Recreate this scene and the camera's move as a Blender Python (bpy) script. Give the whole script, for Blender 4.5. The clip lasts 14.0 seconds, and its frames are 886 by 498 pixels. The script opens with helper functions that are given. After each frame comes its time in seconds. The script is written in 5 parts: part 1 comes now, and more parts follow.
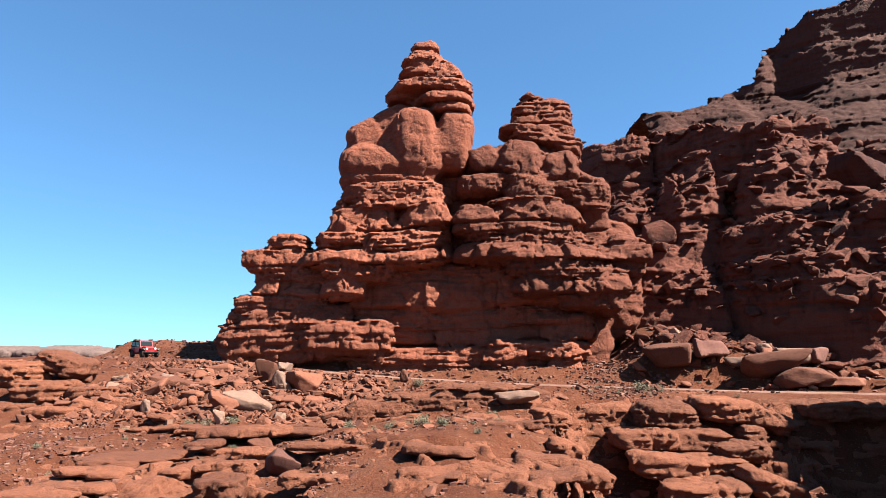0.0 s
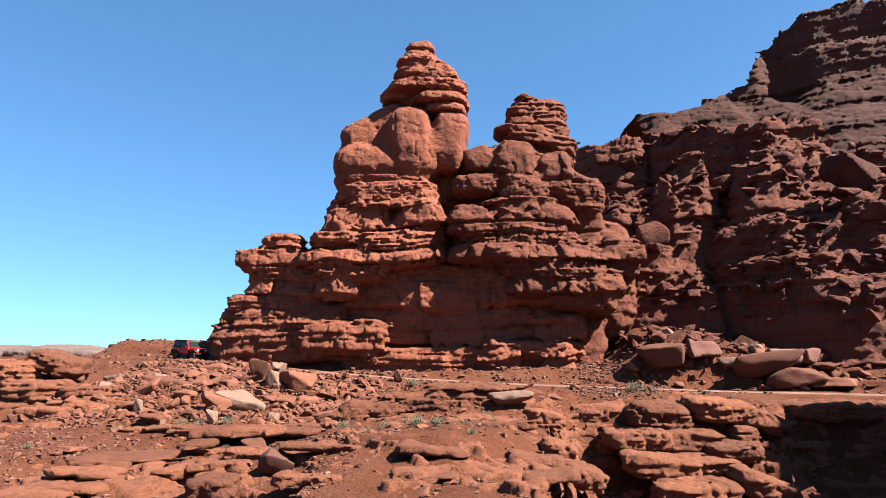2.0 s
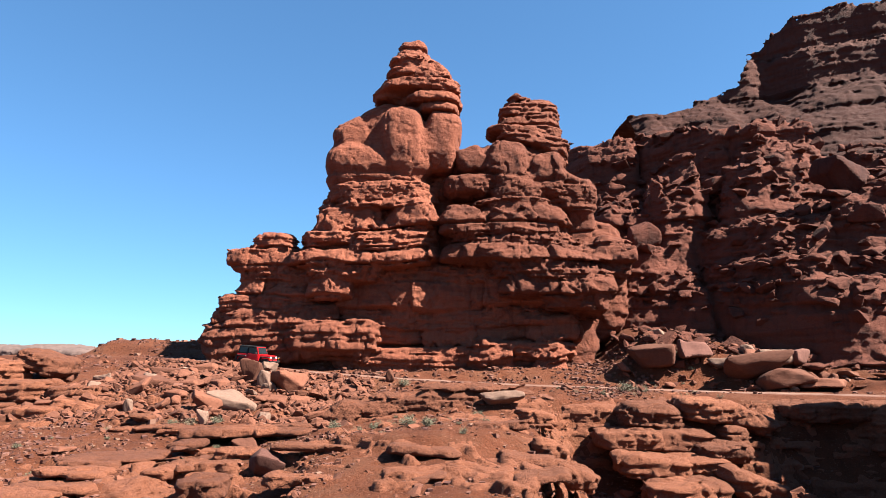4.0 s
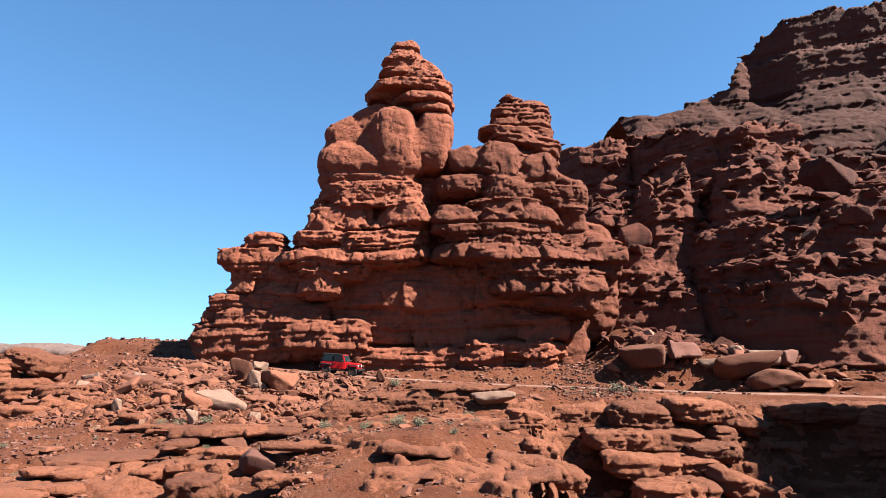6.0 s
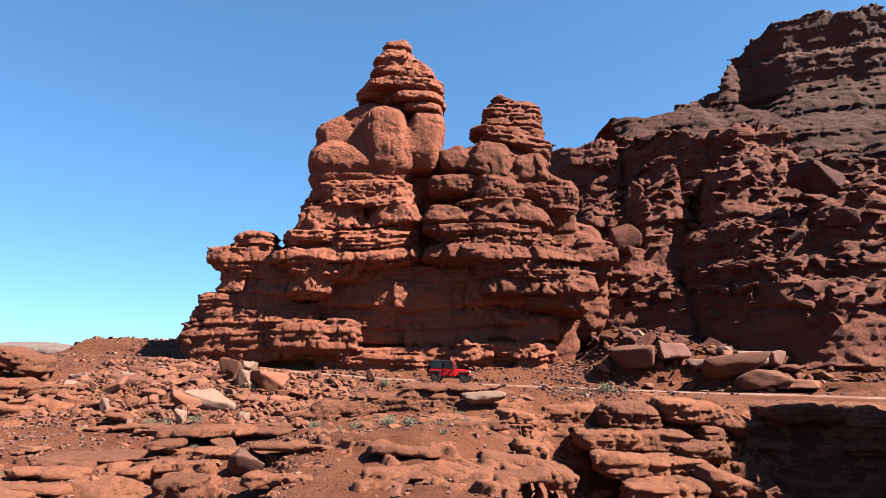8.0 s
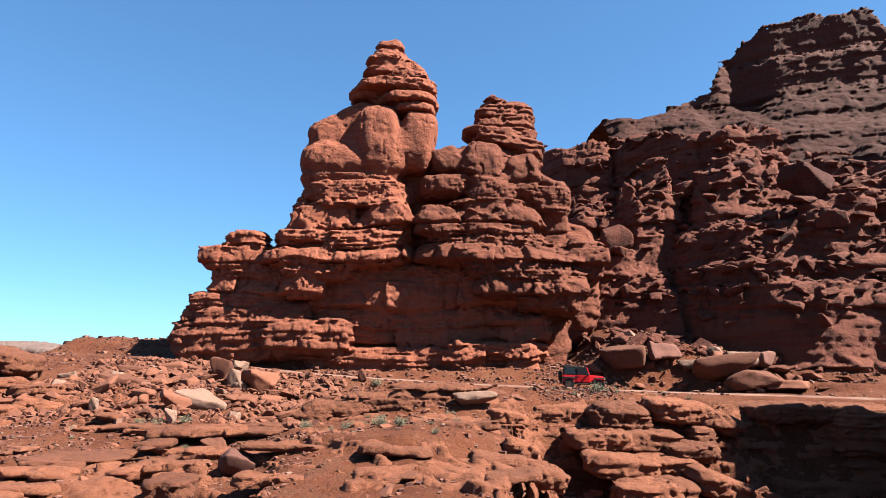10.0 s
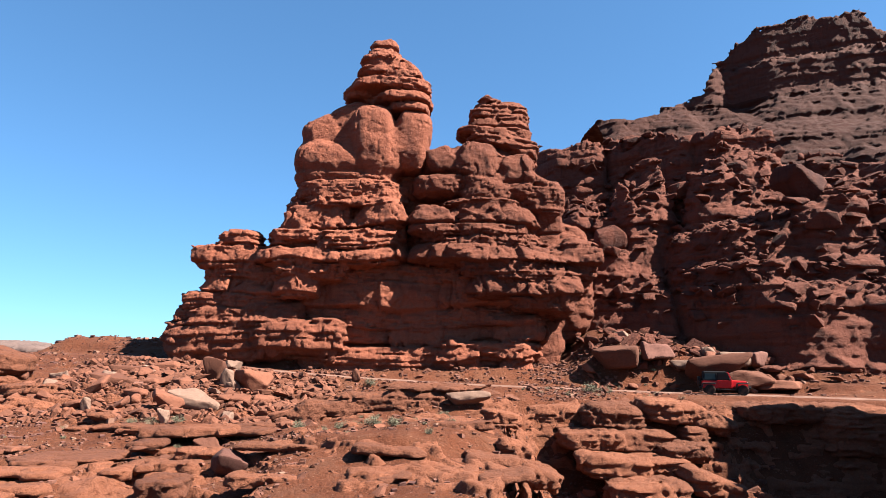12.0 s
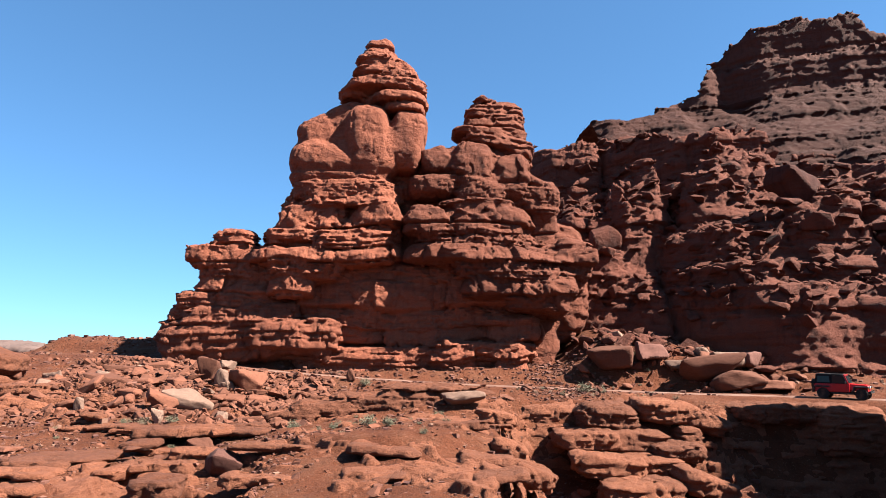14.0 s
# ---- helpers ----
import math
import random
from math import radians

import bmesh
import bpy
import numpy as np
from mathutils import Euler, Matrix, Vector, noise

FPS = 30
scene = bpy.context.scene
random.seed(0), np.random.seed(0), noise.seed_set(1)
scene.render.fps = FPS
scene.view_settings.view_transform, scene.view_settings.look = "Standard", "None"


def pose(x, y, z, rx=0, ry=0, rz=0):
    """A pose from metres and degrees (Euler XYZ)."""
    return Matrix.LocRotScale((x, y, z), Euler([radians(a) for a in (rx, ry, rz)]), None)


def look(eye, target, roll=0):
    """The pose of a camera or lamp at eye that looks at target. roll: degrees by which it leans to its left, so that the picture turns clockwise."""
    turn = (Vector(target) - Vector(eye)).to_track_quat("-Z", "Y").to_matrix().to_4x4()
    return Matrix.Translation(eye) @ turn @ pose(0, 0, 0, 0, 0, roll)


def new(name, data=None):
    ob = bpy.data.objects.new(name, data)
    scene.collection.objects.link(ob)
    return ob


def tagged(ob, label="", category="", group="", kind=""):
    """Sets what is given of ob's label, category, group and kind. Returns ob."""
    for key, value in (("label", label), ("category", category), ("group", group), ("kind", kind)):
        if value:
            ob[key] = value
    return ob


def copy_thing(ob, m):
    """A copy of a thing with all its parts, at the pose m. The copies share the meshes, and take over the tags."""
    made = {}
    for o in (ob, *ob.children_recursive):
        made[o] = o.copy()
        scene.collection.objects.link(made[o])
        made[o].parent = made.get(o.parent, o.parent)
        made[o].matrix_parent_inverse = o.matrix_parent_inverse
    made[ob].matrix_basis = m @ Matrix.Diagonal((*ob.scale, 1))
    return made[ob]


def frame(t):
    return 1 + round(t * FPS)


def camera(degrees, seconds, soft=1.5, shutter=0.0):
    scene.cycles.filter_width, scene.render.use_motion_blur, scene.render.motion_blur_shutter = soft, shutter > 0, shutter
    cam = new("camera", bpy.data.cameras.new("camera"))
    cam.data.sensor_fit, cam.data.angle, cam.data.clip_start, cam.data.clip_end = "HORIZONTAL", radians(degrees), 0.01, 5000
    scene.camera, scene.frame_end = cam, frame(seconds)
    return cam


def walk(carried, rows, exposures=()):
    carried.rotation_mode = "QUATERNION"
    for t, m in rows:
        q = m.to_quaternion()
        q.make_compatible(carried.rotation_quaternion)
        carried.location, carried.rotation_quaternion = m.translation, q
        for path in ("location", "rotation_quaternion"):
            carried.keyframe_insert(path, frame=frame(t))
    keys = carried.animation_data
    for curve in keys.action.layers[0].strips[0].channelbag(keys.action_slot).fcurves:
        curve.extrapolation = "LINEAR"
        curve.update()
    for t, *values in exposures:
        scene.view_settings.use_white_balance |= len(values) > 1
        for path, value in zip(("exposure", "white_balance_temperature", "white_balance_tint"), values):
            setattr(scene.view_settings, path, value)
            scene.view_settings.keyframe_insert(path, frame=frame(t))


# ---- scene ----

# ---------------------------------------------------------------- camera
EYE = (0.0, 0.0, 4.0)
cam = camera(69.03, 14.0, soft=0.6)


def aim(turn, lean):
    return pose(*EYE, 99.4, lean, turn)


walk(cam, [
    (0.0, aim(2.67, 0.43)), (0.5, aim(2.55, 0.41)), (1.0, aim(2.42, 0.39)), (1.5, aim(2.28, 0.36)),
    (2.0, aim(2.15, 0.33)), (2.5, aim(1.99, 0.305)), (3.0, aim(1.81, 0.28)), (5.5, aim(0.85, 0.135)),
    (6.0, aim(0.65, 0.10)), (6.5, aim(0.44, 0.065)), (7.0, aim(0.22, 0.03)), (7.5, aim(0.0, 0.0)),
    (8.0, aim(-0.20, -0.033)), (10.5, aim(-1.07, -0.165)), (11.0, aim(-1.20, -0.19)), (11.5, aim(-1.34, -0.21)),
    (12.0, aim(-1.47, -0.225)), (12.5, aim(-1.58, -0.235)), (13.0, aim(-1.70, -0.24)), (13.5, aim(-1.81, -0.243)),
    (14.0, aim(-1.92, -0.245))])

# ---------------------------------------------------------------- light
SUN_TURN, SUN_HEIGHT = radians(-19), radians(47)      # turned from +x, height over the horizon
to_sun = Vector((math.cos(SUN_TURN) * math.cos(SUN_HEIGHT), math.sin(SUN_TURN) * math.cos(SUN_HEIGHT), math.sin(SUN_HEIGHT)))
world = bpy.data.worlds.new("sky")
scene.world = world
world.use_nodes = True
sky = world.node_tree.nodes.new("ShaderNodeTexSky")
sky.sky_type, sky.sun_disc = "NISHITA", False
sky.sun_elevation, sky.sun_rotation = SUN_HEIGHT, math.atan2(to_sun.x, to_sun.y)
sky.altitude, sky.air_density, sky.dust_density, sky.ozone_density = 2200, 1.0, 1.3, 2.0
back = world.node_tree.nodes["Background"]
tint = world.node_tree.nodes.new("ShaderNodeMix")
tint.data_type, tint.blend_type = "RGBA", "MULTIPLY"
tint.inputs[0].default_value, tint.inputs[7].default_value = 1.0, (0.41, 0.89, 1.35, 1)      # the deep blue of dry desert air
world.node_tree.links.new(sky.outputs[0], tint.inputs[6])
even = world.node_tree.nodes.new("ShaderNodeGamma")
even.inputs[1].default_value = 0.72
world.node_tree.links.new(tint.outputs[2], even.inputs[0])
world.node_tree.links.new(even.outputs[0], back.inputs[0])
back.inputs[1].default_value = 0.0515
sun = new("sun", bpy.data.lights.new("sun", "SUN"))
sun.data.energy, sun.data.angle, sun.data.color = 5.0, radians(0.53), (1.0, 0.97, 0.91)
sun.matrix_world = look(Vector((0, 0, 60)) + to_sun * 40, (0, 0, 60))
scene.view_settings.exposure = 2.4

# ---------------------------------------------------------------- materials
def nodes_of(name):
    m = bpy.data.materials.new(name)
    m.use_nodes = True
    t = m.node_tree
    return m, t, t.nodes["Principled BSDF"]


def node(t, kind, **sockets):
    n = t.nodes.new(kind)
    for key, value in sockets.items():
        s = n.inputs[int(key[1:])] if key[0] == "i" and key[1:].isdigit() else n.inputs[key]
        if isinstance(value, bpy.types.NodeSocket):
            t.links.new(value, s)
        else:
            s.default_value = value
    return n


def ramp(t, fac, stops):
    n = t.nodes.new("ShaderNodeValToRGB")
    e = n.color_ramp.elements
    while len(e) < len(stops):
        e.new(0.5)
    for el, (p, c) in zip(e, stops):
        el.position, el.color = p, (*c, 1)
    t.links.new(fac, n.inputs[0])
    return n.outputs[0]


def mix(t, fac, a, b, how="MIX"):
    n = t.nodes.new("ShaderNodeMix")
    n.data_type, n.blend_type = "RGBA", how
    for s, value in ((n.inputs[0], fac), (n.inputs[6], a), (n.inputs[7], b)):
        if isinstance(value, bpy.types.NodeSocket):
            t.links.new(value, s)
        else:
            s.default_value = value if isinstance(value, float) else (*value, 1)
    return n.outputs[2]


def sandstone(name, deep, mid, pale, band=1.0, varnish=0.5, crumb=0.5, world_space=True):
    """Bedded red sandstone: thin beds along z, blotches, desert varnish, grain and pitting."""
    m, t, bsdf = nodes_of(name)
    if world_space:
        pos = node(t, "ShaderNodeNewGeometry").outputs["Position"]
    else:
        pos = node(t, "ShaderNodeTexCoord").outputs["Object"]
    wob = node(t, "ShaderNodeTexNoise", Vector=pos, Scale=0.22, Detail=3.0).outputs["Color"]
    warped = node(t, "ShaderNodeVectorMath", i0=pos, i1=wob).outputs[0]
    flat = node(t, "ShaderNodeMapping", Vector=warped, Scale=(0.12, 0.12, 1.9 * band)).outputs[0]
    beds = node(t, "ShaderNodeTexNoise", Vector=flat, Scale=1.0, Detail=5.0, Roughness=0.65).outputs["Fac"]
    blot = node(t, "ShaderNodeTexNoise", Vector=pos, Scale=0.55, Detail=6.0, Roughness=0.6).outputs["Fac"]
    grain = node(t, "ShaderNodeTexNoise", Vector=pos, Scale=9.0, Detail=5.0, Roughness=0.7).outputs["Fac"]
    col = ramp(t, beds, [(0.30, deep), (0.50, mid), (0.66, mid), (0.78, pale)])
    patch = ramp(t, blot, [(0.35, (0.0, 0.0, 0.0)), (0.7, (1, 1, 1))])
    col = mix(t, patch, col, mid, "MIX")
    streak_at = node(t, "ShaderNodeMapping", Vector=pos, Scale=(1.3, 1.3, 0.16)).outputs[0]
    streak = node(t, "ShaderNodeTexNoise", Vector=streak_at, Scale=1.0, Detail=4.0, Roughness=0.6).outputs["Fac"]
    stain = ramp(t, streak, [(0.50, (0, 0, 0)), (0.72, (varnish, varnish, varnish))])
    col = mix(t, stain, col, tuple(c * 0.55 for c in deep), "MIX")
    rnd = node(t, "ShaderNodeObjectInfo").outputs["Random"] if world_space else node(t, "ShaderNodeNewGeometry").outputs["Random Per Island"]
    tone = ramp(t, rnd, [(0.0, (0.66, 0.64, 0.64)), (0.5, (0.95, 0.95, 0.95)), (1.0, (1.25, 1.25, 1.25))])
    col = mix(t, 1.0, col, tone, "MULTIPLY")
    fleck = ramp(t, grain, [(0.35, (0.80, 0.78, 0.77)), (0.65, (1.12, 1.12, 1.12))])
    col = mix(t, 1.0, col, fleck, "MULTIPLY")
    t.links.new(col, bsdf.inputs["Base Color"])
    bsdf.inputs["Roughness"].default_value = 0.92
    bsdf.inputs["Specular IOR Level"].default_value = 0.22
    fine = node(t, "ShaderNodeMapping", Vector=warped, Scale=(1.8, 1.8, 5.0 if world_space else 2.6)).outputs[0]
    lam = node(t, "ShaderNodeTexNoise", Vector=fine, Scale=1.0, Detail=8.0, Roughness=0.72).outputs["Fac"]
    lump = node(t, "ShaderNodeTexNoise", Vector=pos, Scale=2.6, Detail=9.0, Roughness=0.72).outputs["Fac"]
    b1 = node(t, "ShaderNodeBump", Strength=1.0, Distance=0.16 if world_space else 0.05, Height=lam).outputs[0]
    b2 = node(t, "ShaderNodeBump", Strength=crumb, Distance=0.55 if world_space else 0.14, Height=lump, Normal=b1).outputs[0]
    t.links.new(b2, bsdf.inputs["Normal"])
    return m


def dirt(name):
    m, t, bsdf = nodes_of(name)
    pos = node(t, "ShaderNodeNewGeometry").outputs["Position"]
    big = node(t, "ShaderNodeTexNoise", Vector=pos, Scale=0.35, Detail=6.0, Roughness=0.62).outputs["Fac"]
    col = ramp(t, big, [(0.32, (0.068, 0.019, 0.008)), (0.50, (0.100, 0.030, 0.013)), (0.68, (0.099, 0.037, 0.019))])
    peb = node(t, "ShaderNodeTexVoronoi", Vector=pos, Scale=7.5)
    seed = node(t, "ShaderNodeSeparateColor", Color=peb.outputs["Color"]).outputs[0]
    size = node(t, "ShaderNodeMath", i0=seed, i1=0.32)
    size.operation = "MULTIPLY"
    inside = node(t, "ShaderNodeMath", i0=peb.outputs["Distance"], i1=size.outputs[0])
    inside.operation = "LESS_THAN"
    rock = ramp(t, seed, [(0.0, (0.076, 0.026, 0.015)), (0.7, (0.115, 0.045, 0.026)), (1.0, (0.155, 0.076, 0.049))])
    col = mix(t, inside.outputs[0], col, rock)
    grain = node(t, "ShaderNodeTexNoise", Vector=pos, Scale=14.0, Detail=5.0, Roughness=0.7).outputs["Fac"]
    col = mix(t, 1.0, col, ramp(t, grain, [(0.32, (0.6, 0.58, 0.57)), (0.68, (1.2, 1.2, 1.2))]), "MULTIPLY")
    t.links.new(col, bsdf.inputs["Base Color"])
    bsdf.inputs["Roughness"].default_value = 0.96
    bsdf.inputs["Specular IOR Level"].default_value = 0.15
    lump = node(t, "ShaderNodeTexNoise", Vector=pos, Scale=3.0, Detail=8.0, Roughness=0.7).outputs["Fac"]
    b1 = node(t, "ShaderNodeBump", Strength=1.0, Distance=0.32, Height=lump).outputs[0]
    hgt = node(t, "ShaderNodeMath", i0=inside.outputs[0], i1=1.0)
    hgt.operation = "MULTIPLY"
    b2 = node(t, "ShaderNodeBump", Strength=0.5, Distance=0.06, Height=hgt.outputs[0], Normal=b1).outputs[0]
    t.links.new(b2, bsdf.inputs["Normal"])
    return m


def plain(name, color, rough=0.5, metal=0.0, coat=0.0, spec=0.5, dusty=0.0):
    m, t, bsdf = nodes_of(name)
    pos = node(t, "ShaderNodeTexCoord").outputs["Object"]
    n = node(t, "ShaderNodeTexNoise", Vector=pos, Scale=3.0, Detail=6.0, Roughness=0.65).outputs["Fac"]
    lo = tuple(c * 0.85 for c in color)
    col = ramp(t, n, [(0.35, lo), (0.65, color)])
    if dusty:
        mask = ramp(t, n, [(0.45, (0, 0, 0)), (0.75, (dusty, dusty, dusty))])
        col = mix(t, mask, col, (0.42, 0.20, 0.12))
    t.links.new(col, bsdf.inputs["Base Color"])
    bsdf.inputs["Roughness"].default_value = rough
    bsdf.inputs["Metallic"].default_value = metal
    bsdf.inputs["Coat Weight"].default_value = coat
    bsdf.inputs["Specular IOR Level"].default_value = spec
    return m


ROCK = sandstone("red_sandstone", (0.104, 0.029, 0.016), (0.180, 0.055, 0.029), (0.290, 0.116, 0.064), crumb=0.8)
# ROCK at about 0.6: the cliff's shade is put into this colour
ROCK_SHADED = sandstone("shaded_sandstone", (0.064, 0.018, 0.011), (0.108, 0.032, 0.018), (0.170, 0.066, 0.037), varnish=0.6, crumb=0.8)
ROCK_ORANGE = sandstone("orange_ledge_sandstone", (0.110, 0.035, 0.016), (0.170, 0.058, 0.029), (0.232, 0.103, 0.055), band=1.6, varnish=0.25, crumb=0.8)
BOULDER = sandstone("boulder_sandstone", (0.072, 0.024, 0.013), (0.114, 0.041, 0.023), (0.168, 0.078, 0.046), varnish=0.2, world_space=False)
BOULDER_PALE = sandstone("pale_boulder_sandstone", (0.140, 0.076, 0.052), (0.190, 0.111, 0.078), (0.290, 0.199, 0.148), varnish=0.12, world_space=False)
BOULDER_GREY = sandstone("grey_boulder_sandstone", (0.074, 0.029, 0.021), (0.104, 0.043, 0.031), (0.142, 0.064, 0.045), varnish=0.2, world_space=False)
BUFF = sandstone("banded_caprock", (0.060, 0.018, 0.011), (0.105, 0.036, 0.022), (0.165, 0.075, 0.045), band=0.5, crumb=0.9)
# far mesa's stone: distance haze is put into its greyer base colour
HAZED_BEDS = sandstone("hazed_far_beds", (0.066, 0.040, 0.033), (0.096, 0.062, 0.052), (0.135, 0.094, 0.080), band=0.2, crumb=0.9)
SCREE = sandstone("brown_scree", (0.034, 0.009, 0.004), (0.055, 0.014, 0.006), (0.090, 0.030, 0.014), band=0.4, varnish=0.2, crumb=1.0)
DIRT = dirt("red_dirt")


# ---------------------------------------------------------------- shaping tools
def mesh_from(name, verts, faces, smooth=False, sharp=0):
    me = bpy.data.meshes.new(name)
    verts = np.asarray(verts, np.float32)
    faces = np.asarray(faces, np.int32)
    k = faces.shape[1]
    me.vertices.add(len(verts))
    me.vertices.foreach_set("co", verts.ravel())
    me.loops.add(faces.size)
    me.loops.foreach_set("vertex_index", faces.ravel())
    me.polygons.add(len(faces))
    me.polygons.foreach_set("loop_start", np.arange(len(faces), dtype=np.int32) * k)
    me.polygons.foreach_set("use_smooth", np.full(len(faces), smooth))
    me.update(calc_edges=True)
    if smooth and sharp:
        me.set_sharp_from_angle(angle=radians(sharp))
    return me


def part(name, data, material, parent=None, label="", smooth=False):
    """Links a bmesh or a mesh as ONE object, under parent if there is one."""
    if isinstance(data, bmesh.types.BMesh):
        me = bpy.data.meshes.new(name)
        if smooth:
            for fc in data.faces:
                fc.smooth = True
        data.to_mesh(me)
        data.free()
    else:
        me = data
    if material and not me.materials:
        me.materials.append(material)
    ob = new(name, me)
    ob.parent = parent
    return tagged(ob, label)


LATTICE = np.random.default_rng(7).random((48, 48, 48)).astype(np.float32) * 2 - 1


def vnoise(p, scale, shift=0.0):
    """Smooth value noise of the points p (n x 3), from -1 to 1, cells of the size scale."""
    q = p / scale + shift
    i = np.floor(q).astype(np.int64)
    f = (q - i).astype(np.float32)
    f = f * f * (3 - 2 * f)
    i0, i1 = i % 48, (i + 1) % 48
    out = 0
    for a in (0, 1):
        wa = f[:, 0] if a else 1 - f[:, 0]
        ia = i1[:, 0] if a else i0[:, 0]
        for b in (0, 1):
            wb = f[:, 1] if b else 1 - f[:, 1]
            ib = i1[:, 1] if b else i0[:, 1]
            out = out + wa * wb * ((1 - f[:, 2]) * LATTICE[ia, ib, i0[:, 2]] + f[:, 2] * LATTICE[ia, ib, i1[:, 2]])
    return out


def fbm(p, scale, octaves=4, gain=0.5, shift=0.0):
    out, amp = 0, 1.0
    for k in range(octaves):
        out = out + amp * vnoise(p, scale / 2 ** k, shift + 5.3 * k)
        amp *= gain
    return out


def smooth_step(a, b, v):
    s = np.clip((v - a) / (b - a), 0, 1)
    return s * s * (3 - 2 * s)


def hash2(i, j, k):
    h = (i * 73856093) ^ (j * 19349663) ^ (k * 83492791)
    h = (h ^ (h >> 13)) * 1274126177
    return ((h ^ (h >> 16)) & 0xFFFF) / 65535.0


def blocks(x, y, layer, size):
    """Distance between the two nearest cell centres (0 on a joint), a random number for each cell and the way from its middle, layer by layer."""
    u, v = x / size + layer * 17.31, y / size + layer * 5.77
    i, j = np.floor(u).astype(np.int64), np.floor(v).astype(np.int64)
    best = np.full(len(x), 9.0)
    second, who, off = best.copy(), np.zeros(len(x)), np.zeros(len(x))
    for a in (-1, 0, 1):
        for b in (-1, 0, 1):
            ci, cj = i + a, j + b
            r1, r2 = hash2(ci, cj, layer), hash2(ci, cj, layer + 991)
            dist = np.hypot(u - ci - r1, v - cj - r2)
            nearer = dist < best
            second = np.where(nearer, best, np.minimum(second, dist))
            who = np.where(nearer, hash2(ci, cj, layer + 37), who)
            off = np.where(nearer, u - ci - r1, off)
            best = np.minimum(best, dist)
    return (second - best) * size, who, off * size


def bedding(low, high, thin, thick, seed):
    """Heights of bed joints between low and high."""
    r = np.random.default_rng(seed)
    z, out = low, []
    while z < high:
        out.append(z)
        z += r.uniform(thin, thick) * (0.4 if r.random() < 0.35 else 1.0)
    return np.array(out + [high])


def weather(p, beds, bulge=0.42, joint=0.5, uneven=0.45, rough=0.12, seed=0, cell=2.2, chips=0.13, side=1.0):
    """How far the weathered rock stands out at the points p: rounded beds, blocks between joints, roughness; side fades the beds on level tops."""
    zz = p[:, 2] + 0.55 * vnoise(p * (1, 1, 0.3), 7.0, seed) + 0.32 * vnoise(p, 2.6, seed + 3)
    k = np.clip(np.searchsorted(beds, zz) - 1, 0, len(beds) - 2)
    th = beds[k + 1] - beds[k]
    s = np.clip((zz - beds[k]) / th, 0, 1)
    lip = np.clip(0.16 / th, 0.16, 0.45)
    face = smooth_step(0, 1, s / lip) * (1 - 0.8 * s ** 1.4)          # undercut below, leaning back above
    amp = np.minimum(1.7 * bulge, 0.5 * th)
    size = np.clip(th * cell, 0.9, 5.0)
    wob = 0.35 * vnoise(p, 1.6, seed + 9)
    gap, who, off = blocks(p[:, 0] + wob, p[:, 1] * 0.9 + wob, k + seed * 101, size)
    width = np.clip(0.10 * size, 0.14, 0.36)
    g = np.clip(gap / width, 0, 1)
    crack = 1 - np.sqrt(np.clip(1 - (1 - g) ** 2, 0, 1))
    layer_out = hash2(k, k * 7 + 3, seed + 11) - 0.5
    out = amp * (face - 0.6) + np.clip(0.9 * min(uneven, 0.6) * (hash2((who * 60000).astype(np.int64), k, seed) - 0.5) * off, -0.4 * th, 0.4 * th) + uneven * (layer_out * 1.1 + (who - 0.5) * 0.9) * np.clip(th, 0.3, 1.2)
    out = out - np.minimum(joint, 0.6 * th + 0.1) * crack
    out = out * side
    level = zz / 0.5 + 1.2 * vnoise(p, 1.1, seed + 31)
    chip = blocks(p[:, 0] + 0.4 * zz + wob, p[:, 1] - 0.3 * zz + wob, np.floor(level).astype(np.int64) + 700, 0.9)
    out = out + chips * (chip[1] - 0.5 + 0.8 * (chip[1] * 7 % 1 - 0.5) * chip[2])
    split = np.abs(vnoise(p * (1, 1, 1.3), 1.9, seed + 40) + 0.45 * vnoise(p, 0.8, seed + 44))
    out = out - 1.7 * rough * np.clip(1 - 9 * split, 0, 1)              # cracks that wander over the blocks
    return out + 1.3 * rough * fbm(p, 1.3, 4, 0.58, seed + 20)


def upright(d, h, near):
    """One on upright faces, little on level tops, where beds do not show."""
    up = np.gradient(d, h, axis=2)[near]
    return 1 - 0.85 * smooth_step(0.5, 0.88, up)


